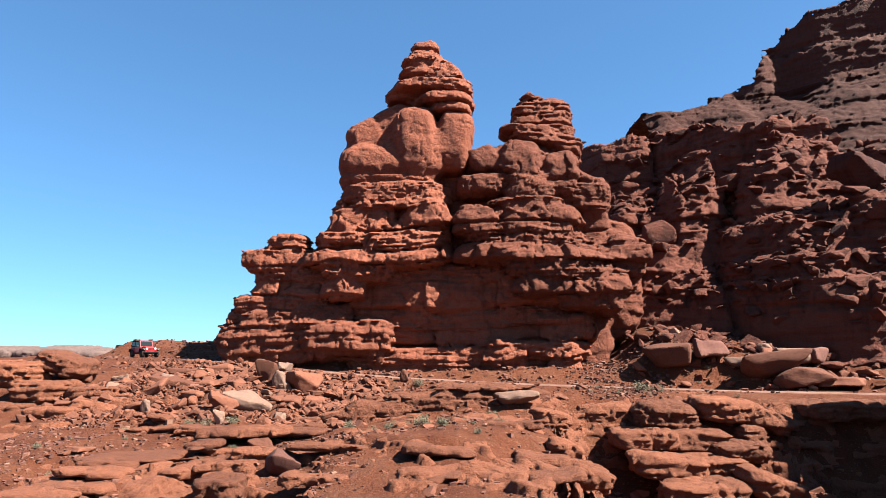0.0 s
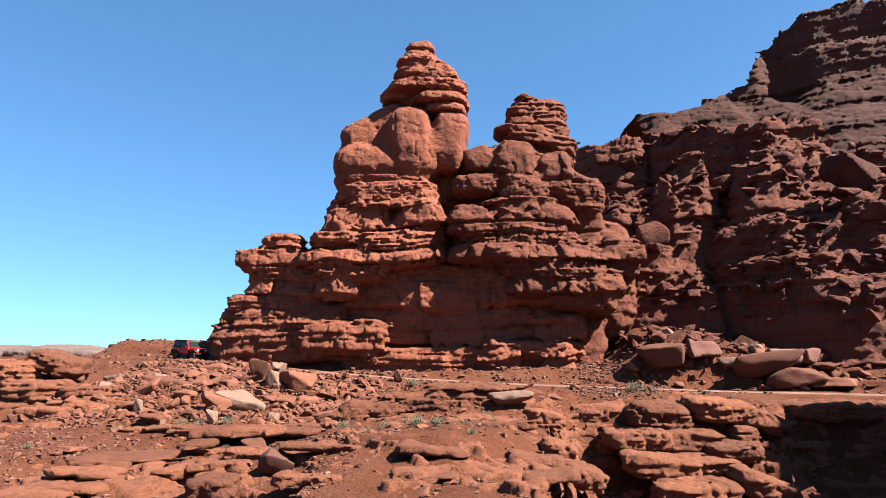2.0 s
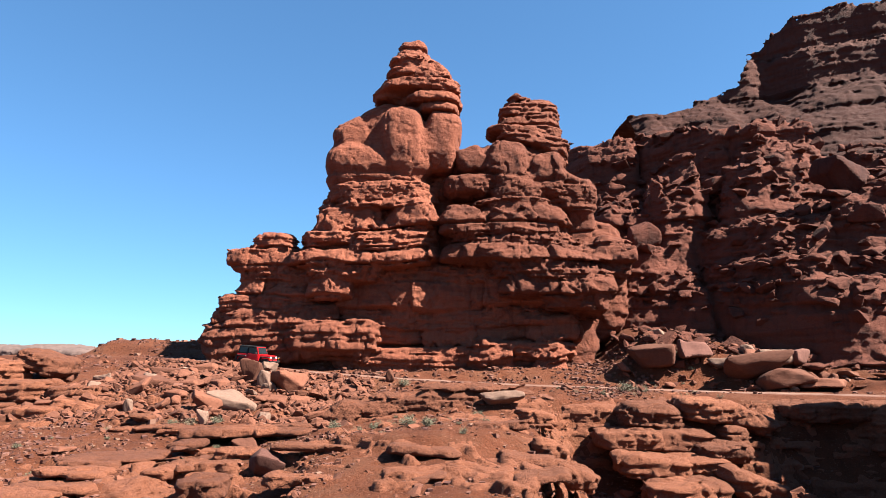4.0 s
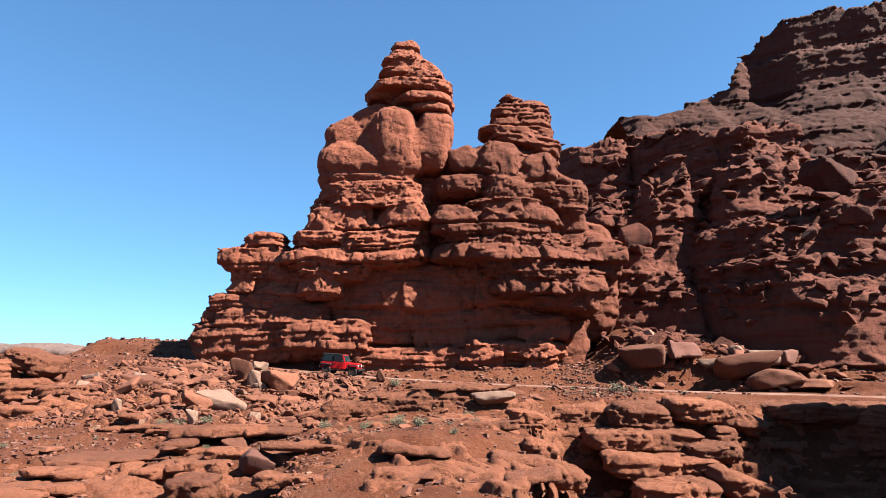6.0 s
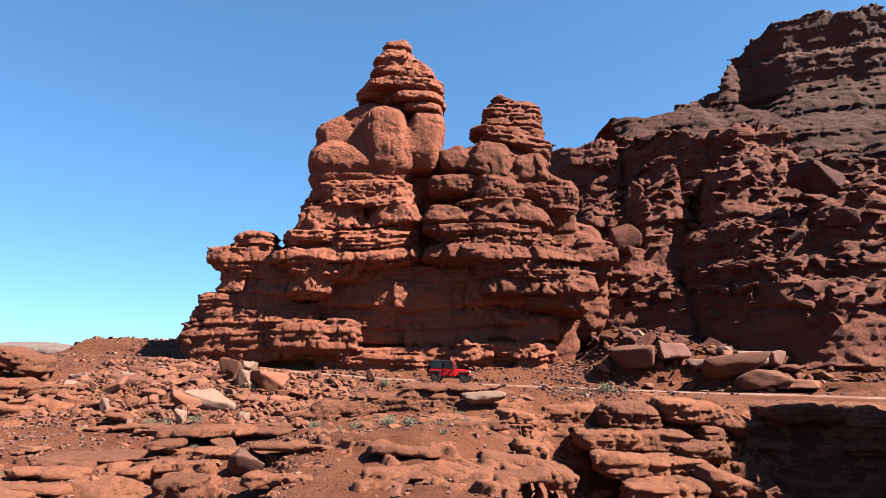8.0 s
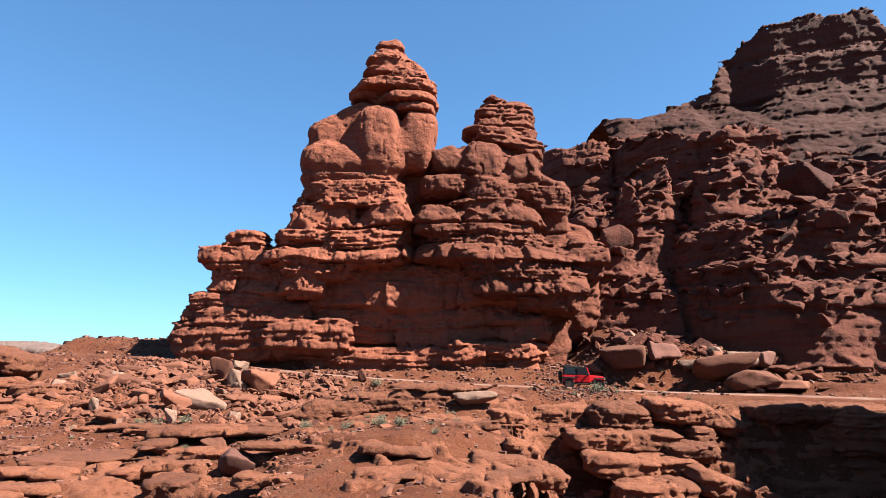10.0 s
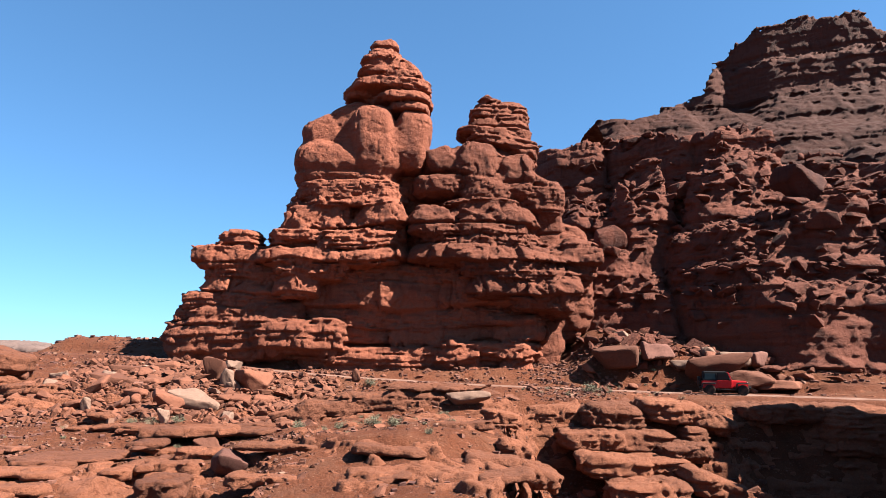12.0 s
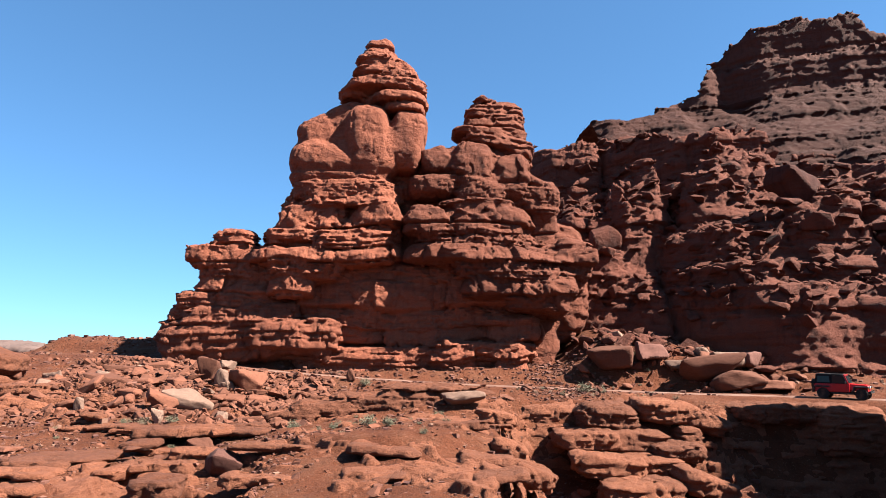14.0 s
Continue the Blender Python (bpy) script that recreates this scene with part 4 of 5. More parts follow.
# ---------------------------------------------------------------- loose rocks
def rock_shape(seed, h, flat=0.7, rounded=0.12):
    """An angular block cut by random planes, about 2 m across, its edges worn."""
    r = np.random.default_rng(seed)
    a = np.arange(-1.35, 1.351, h)
    X, Y, Z = np.meshgrid(a, a, a, indexing="ij")
    p = np.stack([X.ravel(), Y.ravel(), Z.ravel()], 1)
    nrm = r.normal(size=(13, 3))
    nrm[:2] = ((0.1, 0.05, 1), (0.05, -0.1, -1))
    nrm /= np.linalg.norm(nrm, axis=1)[:, None]
    off = r.uniform(0.7, 0.95, 13)
    off[:2] = flat
    e = p @ nrm.T - off
    k = rounded
    d = k * np.log(np.exp(np.clip(e / k, -50, 50)).sum(1))
    d = d + 0.07 * fbm(p, 0.7, 3, 0.5, seed)
    d = d.reshape(X.shape)
    for k in range(3):
        for edge in (0, -1):
            face = [slice(None)] * 3
            face[k] = edge
            d[tuple(face)] = np.maximum(d[tuple(face)], 0.03)
    verts, quads = surface_net(d, np.array([-1.35] * 3), h)
    return mesh_from("boulder", verts, quads, True, 20)


def rock_hull(seed, flat, worn):
    """A broken angular block: the hull of scattered corners, its edges chipped."""
    r = np.random.default_rng(seed)
    q = r.uniform(-1, 1, (15, 3))
    q = q / (np.abs(q) ** 4).sum(1)[:, None] ** 0.25 * r.uniform(0.78, 1.0, (15, 1)) * (1, 1, flat)
    bm = bmesh.new()
    for c in q:
        bm.verts.new(c)
    out = bmesh.ops.convex_hull(bm, input=bm.verts[:])
    bmesh.ops.delete(bm, geom=list({g for g in out["geom_interior"] + out["geom_unused"] if isinstance(g, bmesh.types.BMVert)}), context="VERTS")
    bmesh.ops.dissolve_limit(bm, angle_limit=radians(14), verts=bm.verts[:], edges=bm.edges[:])
    if worn:
        bmesh.ops.bevel(bm, geom=bm.edges[:], offset=worn, segments=1, affect="EDGES", profile=0.5)
    bmesh.ops.triangulate(bm, faces=bm.faces[:])
    me = bpy.data.meshes.new("boulder")
    bm.to_mesh(me)
    bm.free()
    return me


ROCKS_FINE = [rock_shape(100 + k, 0.10, (0.42, 0.62, 0.75, 0.5)[k % 4], (0.035, 0.05, 0.03, 0.08)[k % 4]) for k in range(10)]
ROCKS_SMALL = [rock_hull(140 + k, (0.45, 0.7, 0.85)[k % 3], 0.06) for k in range(10)]
ROCKS_MID = [rock_hull(120 + k, (0.42, 0.62, 0.8, 0.5)[k % 4], 0.07) for k in range(14)]
ROCKS_TINY = [rock_hull(160 + k, (0.45, 0.7, 0.85)[k % 3], 0) for k in range(10)]
ROCKS_PALE = [m.copy() for m in ROCKS_FINE[:5]]
ROCKS_GREY = [m.copy() for m in ROCKS_FINE[2:6]]
ROCKS_CLIFF = [m.copy() for m in ROCKS_FINE[:4]]
ROCKS_DARK = [m.copy() for m in ROCKS_MID + ROCKS_SMALL]


def boulder(x, y, z, a, b, c, turn=0.0, lean=0.0, kind=0, pool=None, material=None, label="", group="fallen boulders", sink=0.25):
    pool = pool or ROCKS_FINE
    ob = part("boulder", pool[kind % len(pool)], material or BOULDER)
    ob.matrix_basis = pose(x, y, z + c * (1 - 2 * sink) * 0.75, lean, lean * 0.6, turn) @ Matrix.Diagonal((a, b, c, 1))
    return tagged(ob, label or "angular red sandstone boulder lying in rubble", "boulder", group)


def on_ground(x, y):
    return float(ground_height(np.array([x]), np.array([y]))[0])


def on_slope(x, y):
    return max(on_ground(x, y), float(cliff_height(np.array([x]), np.array([y]))[0]))


# the large blocks, one by one: x, y, half sizes, turn, lean, shape, pool
for x, y, a, b, c, turn, lean, kind, pool, mat, label in BIG_ROCKS:
    pools = {"red": (ROCKS_FINE, BOULDER), "pale": (ROCKS_PALE, BOULDER_PALE), "grey": (ROCKS_GREY, BOULDER_GREY), "dark": (ROCKS_DARK, ROCK_SHADED), "cliff": (ROCKS_CLIFF, ROCK_SHADED)}
    boulder(x, y, on_slope(x, y), a, b, c, turn, lean, kind, *pools[pool], label=label, sink=0.3 if pool in ("dark", "cliff") else 0.12)

rng = random.Random(5)


def scatter(count, area, sizes, pool, material, height, label, group, pale=0.0, flat=(0.5, 1.1), keep=None):
    """Blocks strewn over a stretch of the plan, small ones more often."""
    x0, x1, y0, y1 = area
    put = 0
    while put < count:
        x, y = rng.uniform(x0, x1), rng.uniform(y0, y1)
        if keep and not keep(x, y):
            continue
        put += 1
        s = sizes[0] * (sizes[1] / sizes[0]) ** (rng.random() ** 1.7)
        a, b, c = s * rng.uniform(0.8, 1.3), s * rng.uniform(0.7, 1.1), s * rng.uniform(*flat)
        is_pale = rng.random() < pale
        use = ROCKS_PALE if is_pale else pool
        boulder(x, y, height(x, y), a, b, c, rng.uniform(0, 360), rng.gauss(0, 22), rng.randrange(50), use,
                BOULDER_PALE if is_pale else material, "pale buff sandstone block among red rubble" if is_pale else label, group, sink=rng.uniform(0.15, 0.4))


def off_road(x, y):
    return float(road_at(np.array([x]), np.array([y]))[0][0]) > 2.3


def talus(x, y):
    return off_road(x, y) and y < 63.5


scatter(170, (-28, -8, 42, 56), (0.3, 0.95), ROCKS_MID, BOULDER, on_ground, "angular red block on the rubble slope", "rubble slope blocks", 0.08, keep=off_road)
scatter(56, (14, 40, 53, 63), (0.3, 0.95), ROCKS_MID, BOULDER, on_ground, "dusty red block at the foot of the cliff", "cliff foot blocks", 0.06, keep=talus)
scatter(56, (17, 46, 58, 82), (0.5, 1.5), ROCKS_DARK, ROCK_SHADED, on_slope, "dark red block lodged on the cliff steps", "cliff blocks", 0.0, flat=(0.4, 0.8))


def strewn(label, areas, material, height):
    """Blocks too many to count, joined."""
    r = np.random.default_rng(17)
    shapes = []
    for m in ROCKS_TINY + ROCKS_SMALL:
        co = np.zeros(len(m.vertices) * 3, np.float32)
        m.vertices.foreach_get("co", co)
        ix = np.zeros(len(m.loops), np.int32)
        m.loops.foreach_get("vertex_index", ix)
        shapes.append((co.reshape(-1, 3), ix.reshape(-1, 3)))
    verts, faces, base = [], [], 0
    for n, x0, x1, y0, y1, s0, s1, flat in areas:
        x, y = r.uniform(x0, x1, n), r.uniform(y0, y1, n)
        ok = road_at(x, y)[0] > 2.2
        x, y = x[ok], y[ok]
        for xx, yy, zz in zip(x, y, height(x, y)):
            s = s0 * (s1 / s0) ** (r.random() ** 1.7)
            co, ix = shapes[r.integers(10) if s < 0.35 else 10 + r.integers(10)]
            m = np.array(pose(0, 0, 0, r.normal() * 26, r.normal() * 26, r.uniform(0, 360)).to_3x3())
            c = s * flat * r.uniform(0.7, 1.3)
            verts.append((co * (s * r.uniform(0.8, 1.4), s * r.uniform(0.7, 1.1), c)) @ m.T + (xx, yy, zz + 0.3 * c))
            faces.append(ix + base)
            base += len(co)
    ob = part("strewn_blocks", mesh_from("strewn_blocks", np.concatenate(verts), np.concatenate(faces)), material)
    tagged(ob, label, "rubble", kind="stuff")


def slope_heights(x, y):
    return np.maximum(ground_height(x, y), cliff_height(x, y) - 0.25)


strewn("red blocks strewn over slope, bank and crest", [
    (4200, -29, -7, 41, 60, 0.11, 0.5, 0.75), (90, -42, -20, 56, 76, 0.15, 0.45, 0.6), (300, 13, 41, 54, 63, 0.14, 0.6, 0.7), (130, -12, 13, 57.5, 62.5, 0.1, 0.4, 0.7),
    (130, -12, 16, 44, 53, 0.1, 0.45, 0.6), (330, -22, 12, 24, 42, 0.08, 0.38, 0.5), (90, 8, 24, 28, 43, 0.12, 0.55, 0.6)], BOULDER, ground_height)
strewn("dark red blocks piled on the cliff steps", [(1600, 15, 48, 56, 84, 0.22, 1.2, 0.6)], ROCK_SHADED, slope_heights)


def rubble():
    """Small stones too many to count."""
    r = np.random.default_rng(11)
    verts, faces, base = [], [], 0
    cube = np.array([(-1, -1, -1), (1, -1, -1), (1, 1, -1), (-1, 1, -1), (-1, -1, 1), (1, -1, 1), (1, 1, 1), (-1, 1, 1)], float)
    quad = np.array([(0, 3, 2, 1), (4, 5, 6, 7), (0, 1, 5, 4), (1, 2, 6, 5), (2, 3, 7, 6), (3, 0, 4, 7)])
    areas = [(15000, -27, 14, 24, 56, 0.03, 0.15), (2600, -27, -6, 40, 60, 0.06, 0.25), (2600, 8, 42, 50, 64, 0.05, 0.24), (1500, 8, 24, 26, 46, 0.04, 0.2), (1200, -44, -20, 55, 80, 0.06, 0.25), (1500, -14, 14, 57, 63, 0.04, 0.18)]
    for n, x0, x1, y0, y1, s0, s1 in areas:
        x, y = r.uniform(x0, x1, n), r.uniform(y0, y1, n)
        clump = vnoise(np.stack([x, y, 0 * x], 1), 3.5, 4.0) + r.uniform(-0.5, 0.5, n) > -0.1
        clear = road_at(x, y)[0] > 1.4
        x, y = x[clump & clear], y[clump & clear]
        z = ground_height(x, y)
        for xx, yy, zz in zip(x, y, z):
            s = s0 * (s1 / s0) ** (r.random() ** 2)
            q = cube * r.uniform(0.55, 1.15, (8, 3)) * (s * r.uniform(0.8, 1.4), s * r.uniform(0.7, 1.1), s * r.uniform(0.4, 0.8))
            t = r.uniform(0, 6.28)
            c, sn = math.cos(t), math.sin(t)
            q = q @ np.array([(c, sn, 0), (-sn, c, 0.15), (0.1, -0.15, 1)])
            verts.append(q + (xx, yy, zz + 0.2 * s))
            faces.append(quad + base)
            base += 8
    me = mesh_from("rubble", np.concatenate(verts), np.concatenate(faces))
    ob = part("rubble", me, RUBBLE)
    tagged(ob, "small red stones strewn over the slope", "rubble", kind="stuff")


def stone_material():
    m, t, bsdf = nodes_of("loose_stones")
    isl = node(t, "ShaderNodeNewGeometry").outputs["Random Per Island"]
    col = ramp(t, isl, [(0.0, (0.065, 0.018, 0.010)), (0.5, (0.099, 0.033, 0.018)), (0.9, (0.129, 0.048, 0.028)), (1.0, (0.175, 0.093, 0.058))])
    pos = node(t, "ShaderNodeNewGeometry").outputs["Position"]
    n = node(t, "ShaderNodeTexNoise", Vector=pos, Scale=12.0, Detail=4.0).outputs["Fac"]
    col = mix(t, 1.0, col, ramp(t, n, [(0.3, (0.8, 0.8, 0.8)), (0.7, (1.1, 1.1, 1.1))]), "MULTIPLY")
    t.links.new(col, bsdf.inputs["Base Color"])
    bsdf.inputs["Roughness"].default_value = 0.95
    return m


RUBBLE = stone_material()
rubble()

# ---------------------------------------------------------------- the road's dusty surface
def build_road():
    pts = []
    for (x0, y0, z0), (x1, y1, z1) in zip(ROAD[4:-1], ROAD[5:-1]):
        n = max(2, int(math.hypot(x1 - x0, y1 - y0) / 0.4))
        pts += [(x0 + (x1 - x0) * k / n, y0 + (y1 - y0) * k / n) for k in range(n)]
    P = np.array(pts)
    P = np.stack([np.convolve(np.pad(P[:, k], 4, mode="edge"), np.ones(9) / 9, "valid") for k in (0, 1)], 1)
    way = np.gradient(P, axis=0)
    side = np.stack([-way[:, 1], way[:, 0]], 1) / np.linalg.norm(way, axis=1)[:, None]
    cross = np.linspace(-1, 1, 15)
    wob = vnoise(np.stack([np.arange(len(P)) * 0.4, np.zeros(len(P)), np.zeros(len(P))], 1), 1.7, 3.0)
    verts = []
    for k in range(len(P)):
        for c in cross:
            q = P[k] + side[k] * c * (1.3 + 0.3 * wob[k])
            verts.append((*q, abs(c)))
    V = np.array(verts)
    z = ground_height(V[:, 0], V[:, 1]) + 0.05 - 0.12 * V[:, 2] ** 4 - 0.05 * np.exp(-((V[:, 2] - 0.5) / 0.16) ** 2)     # wheel ruts
    m = len(cross)
    i = (np.arange(len(P) - 1)[:, None] * m + np.arange(m - 1)[None, :]).ravel()
    quads = np.stack([i, i + m, i + m + 1, i + 1], 1)[:, ::-1]
    mt, t, bsdf = nodes_of("road_dust")
    pos = node(t, "ShaderNodeNewGeometry").outputs["Position"]
    n1 = node(t, "ShaderNodeTexNoise", Vector=pos, Scale=0.9, Detail=8.0, Roughness=0.65).outputs["Fac"]
    col = ramp(t, n1, [(0.3, (0.085, 0.033, 0.019)), (0.5, (0.117, 0.053, 0.033)), (0.7, (0.145, 0.076, 0.053))])
    t.links.new(col, bsdf.inputs["Base Color"])
    bsdf.inputs["Roughness"].default_value = 0.97
    t.links.new(node(t, "ShaderNodeBump", Strength=0.6, Distance=0.08, Height=n1).outputs[0], bsdf.inputs["Normal"])
    tagged(part("road", mesh_from("road", np.stack([V[:, 0], V[:, 1], z], 1), quads, True), mt), "pale dusty unpaved track with wheel ruts", "road", kind="structure")


build_road()


# ---------------------------------------------------------------- desert shrubs
def leaf_material(name, a, b):
    m, t, bsdf = nodes_of(name)
    isl = node(t, "ShaderNodeNewGeometry").outputs["Random Per Island"]
    t.links.new(ramp(t, isl, [(0.0, a), (1.0, b)]), bsdf.inputs["Base Color"])
    bsdf.inputs["Roughness"].default_value = 0.8
    return m


SAGE = leaf_material("sage_leaves", (0.048, 0.044, 0.022), (0.124, 0.112, 0.064))
STRAW = leaf_material("dry_stems", (0.095, 0.066, 0.033), (0.190, 0.148, 0.086))
TWIG = plain("shrub_twigs", (0.13, 0.09, 0.06), 0.9)


def shrub_meshes(seed, dry=False):
    """A low clump: twigs from one root and a crown of small leaves, about 1 m across."""
    r = random.Random(seed)
    tv, tf, lv, lf = [], [], [], []
    for k in range(34):
        a, up = r.uniform(0, 6.28), r.uniform(0.15, 1.0)
        tip = Vector((math.cos(a) * (1.05 - up * 0.7) * 0.52, math.sin(a) * (1.05 - up * 0.7) * 0.52, 0.12 + 0.5 * up * r.uniform(0.7, 1.1)))
        w = 0.012
        n = len(tv)
        tv += [(-w, 0, -0.05), (w, 0, -0.05), (0, w, -0.05), tuple(tip)]
        tf += [(n, n + 1, n + 3, n + 3), (n + 1, n + 2, n + 3, n + 3), (n + 2, n, n + 3, n + 3)]
        for j in range(16 if not dry else 9):
            s = r.uniform(0.35, 1.05)
            c = tip * s + Vector((r.gauss(0, 0.05), r.gauss(0, 0.05), r.gauss(0, 0.04)))
            d = Vector((r.gauss(0, 1), r.gauss(0, 1), r.gauss(0.7, 0.8))).normalized() * r.uniform(0.04, 0.09) * (1.6 if dry else 1)
            e = d.cross(Vector((r.gauss(0, 1), r.gauss(0, 1), r.gauss(0, 1)))).normalized() * (0.006 if dry else 0.022)
            n = len(lv)
            lv += [tuple(c), tuple(c + d * 0.5 + e), tuple(c + d), tuple(c + d * 0.5 - e)]
            lf.append((n, n + 1, n + 2, n + 3))
    return mesh_from("twigs", tv, [f[:3] for f in tf]), mesh_from("leaves", lv, lf)


def make_shrub(seed, dry):
    s = tagged(new("shrub"), "dry straw-coloured desert bush on red dirt" if dry else "low grey-green sagebrush growing in red dirt", "shrub", "desert shrubs")
    tw, le = shrub_meshes(seed, dry)
    part("twigs", tw, TWIG, s)
    part("leaves", le, STRAW if dry else SAGE, s)
    return s


SHRUBS = [make_shrub(k, k in (2, 5)) for k in range(6)]
spots = SHRUB_SPOTS[:]
pr = random.Random(9)
for n, x0, x1, y0, y1, s0, s1 in ((26, -14, 0, 36, 43, 0.3, 0.6), (18, -24, -8, 30, 40, 0.25, 0.6), (18, 0, 20, 48, 52.3, 0.3, 0.75), (16, -16, 10, 27, 38, 0.2, 0.5), (8, 8, 20, 36, 46, 0.3, 0.6), (6, 10, 30, 55, 60, 0.3, 0.6)):
    for k in range(n):
        spots.append((pr.uniform(x0, x1), pr.uniform(y0, y1), pr.uniform(s0, s1)))
for k, (x, y, s) in enumerate(spots):
    src = SHRUBS[k % 6]
    at = pose(x, y, on_ground(x, y) - 0.03, 0, 0, pr.uniform(0, 360)) @ Matrix.Diagonal((s, s, s * pr.uniform(0.7, 1.0), 1))
    if k < 6:
        src.matrix_basis = at
    else:
        copy_thing(src, at).scale = (s, s, s * 0.85)

# ---------------------------------------------------------------- the car: forward is +x, the ground at z = 0
WHEEL_R = 0.40
PAINT = plain("red_paint", (0.34, 0.004, 0.006), 0.42, 0, 0.05, spec=0.22, dusty=0.0)
BLACK = plain("black_plastic", (0.012, 0.012, 0.013), 0.6, spec=0.25, dusty=0.08)
TOP = plain("black_hard_top", (0.012, 0.012, 0.013), 0.7, spec=0.05)
TYRE = plain("tyre_rubber", (0.014, 0.013, 0.012), 0.9, spec=0.2, dusty=0.2)
ALLOY = plain("grey_alloy", (0.25, 0.25, 0.26), 0.4, 0.9, dusty=0.2)
LAMP = plain("lamp_glass", (0.75, 0.76, 0.78), 0.12, 0.2, 0.8)
AMBER = plain("amber_lens", (0.7, 0.22, 0.02), 0.2)
RED_LENS = plain("red_lens", (0.35, 0.01, 0.01), 0.2)


def tinted_glass():
    m, t, bsdf = nodes_of("tinted_glass")
    bsdf.inputs["Base Color"].default_value = (0.012, 0.016, 0.018, 1)
    bsdf.inputs["Roughness"].default_value = 0.06
    bsdf.inputs["Specular IOR Level"].default_value = 0.18
    return m


GLASS = tinted_glass()


def box_bm(x0, x1, y0, y1, z0, z1, bevel=0.03, top=(0, 0, 0, 0), segments=2):
    """A bevelled block; top moves the upper face's ends in: rear, front, sides, and lifts its front."""
    bm = bmesh.new()
    bmesh.ops.create_cube(bm, size=1.0)
    for v in bm.verts:
        up = v.co.z > 0
        x = x1 if v.co.x > 0 else x0
        y = y1 if v.co.y > 0 else y0
        z = z1 if up else z0
        if up:
            x += top[0] if v.co.x < 0 else -top[1]
            y += -top[2] if v.co.y > 0 else top[2]
            z += top[3] if v.co.x > 0 else 0
        v.co = (x, y, z)
    if bevel:
        bmesh.ops.bevel(bm, geom=bm.edges[:], offset=bevel, segments=segments, affect="EDGES", profile=0.6)
    return bm


def turned(profile, axis_len, steps=28):
    """A body of revolution about y from (y, radius) pairs."""
    bm = bmesh.new()
    rings = []
    for y, r in profile:
        rings.append([bm.verts.new((r * math.cos(2 * math.pi * k / steps), y, r * math.sin(2 * math.pi * k / steps))) for k in range(steps)])
    for a, b in zip(rings, rings[1:]):
        for k in range(steps):
            bm.faces.new((a[k], a[(k + 1) % steps], b[(k + 1) % steps], b[k]))
    bm.faces.new(rings[0][::-1])
    bm.faces.new(rings[-1])
    bmesh.ops.recalc_face_normals(bm, faces=bm.faces[:])
    return bm


def tyre_mesh():
    bm = turned([(-0.12, 0.24), (-0.13, 0.30), (-0.125, 0.37), (-0.09, 0.395), (0.09, 0.395), (0.125, 0.37), (0.13, 0.30), (0.12, 0.24)], 0.26, 32)
    for k in range(32):                               # tread lugs
        a = 2 * math.pi * k / 32
        for side in (-1, 1):
            m = Matrix.Rotation(-a - 0.1 * side, 4, "Y") @ Matrix.LocRotScale((0.392, 0.065 * side, 0), None, (0.02, 0.085, 0.045))
            bmesh.ops.create_cube(bm, size=1.0, matrix=m)
    me = bpy.data.meshes.new("tyre")
    bm.to_mesh(me)
    bm.free()
    return me


def rim_mesh():
    bm = turned([(-0.10, 0.235), (0.0, 0.2), (0.06, 0.19), (0.06, 0.07), (0.085, 0.06), (0.085, 0.001)], 0.2, 24)
    for k in range(5):
        m = Matrix.Rotation(2 * math.pi * k / 5, 4, "Y") @ Matrix.LocRotScale((0.13, 0.075, 0), None, (0.18, 0.035, 0.055))
        bmesh.ops.create_cube(bm, size=1.0, matrix=m)
    ring = turned([(0.05, 0.205), (0.11, 0.225), (0.11, 0.245), (0.05, 0.245)], 0.1, 24)
    me = bpy.data.meshes.new("ring")
    ring.to_mesh(me)
    ring.free()
    bm.from_mesh(me)
    out = bpy.data.meshes.new("rim")
    bm.to_mesh(out)
    bm.free()
    return out


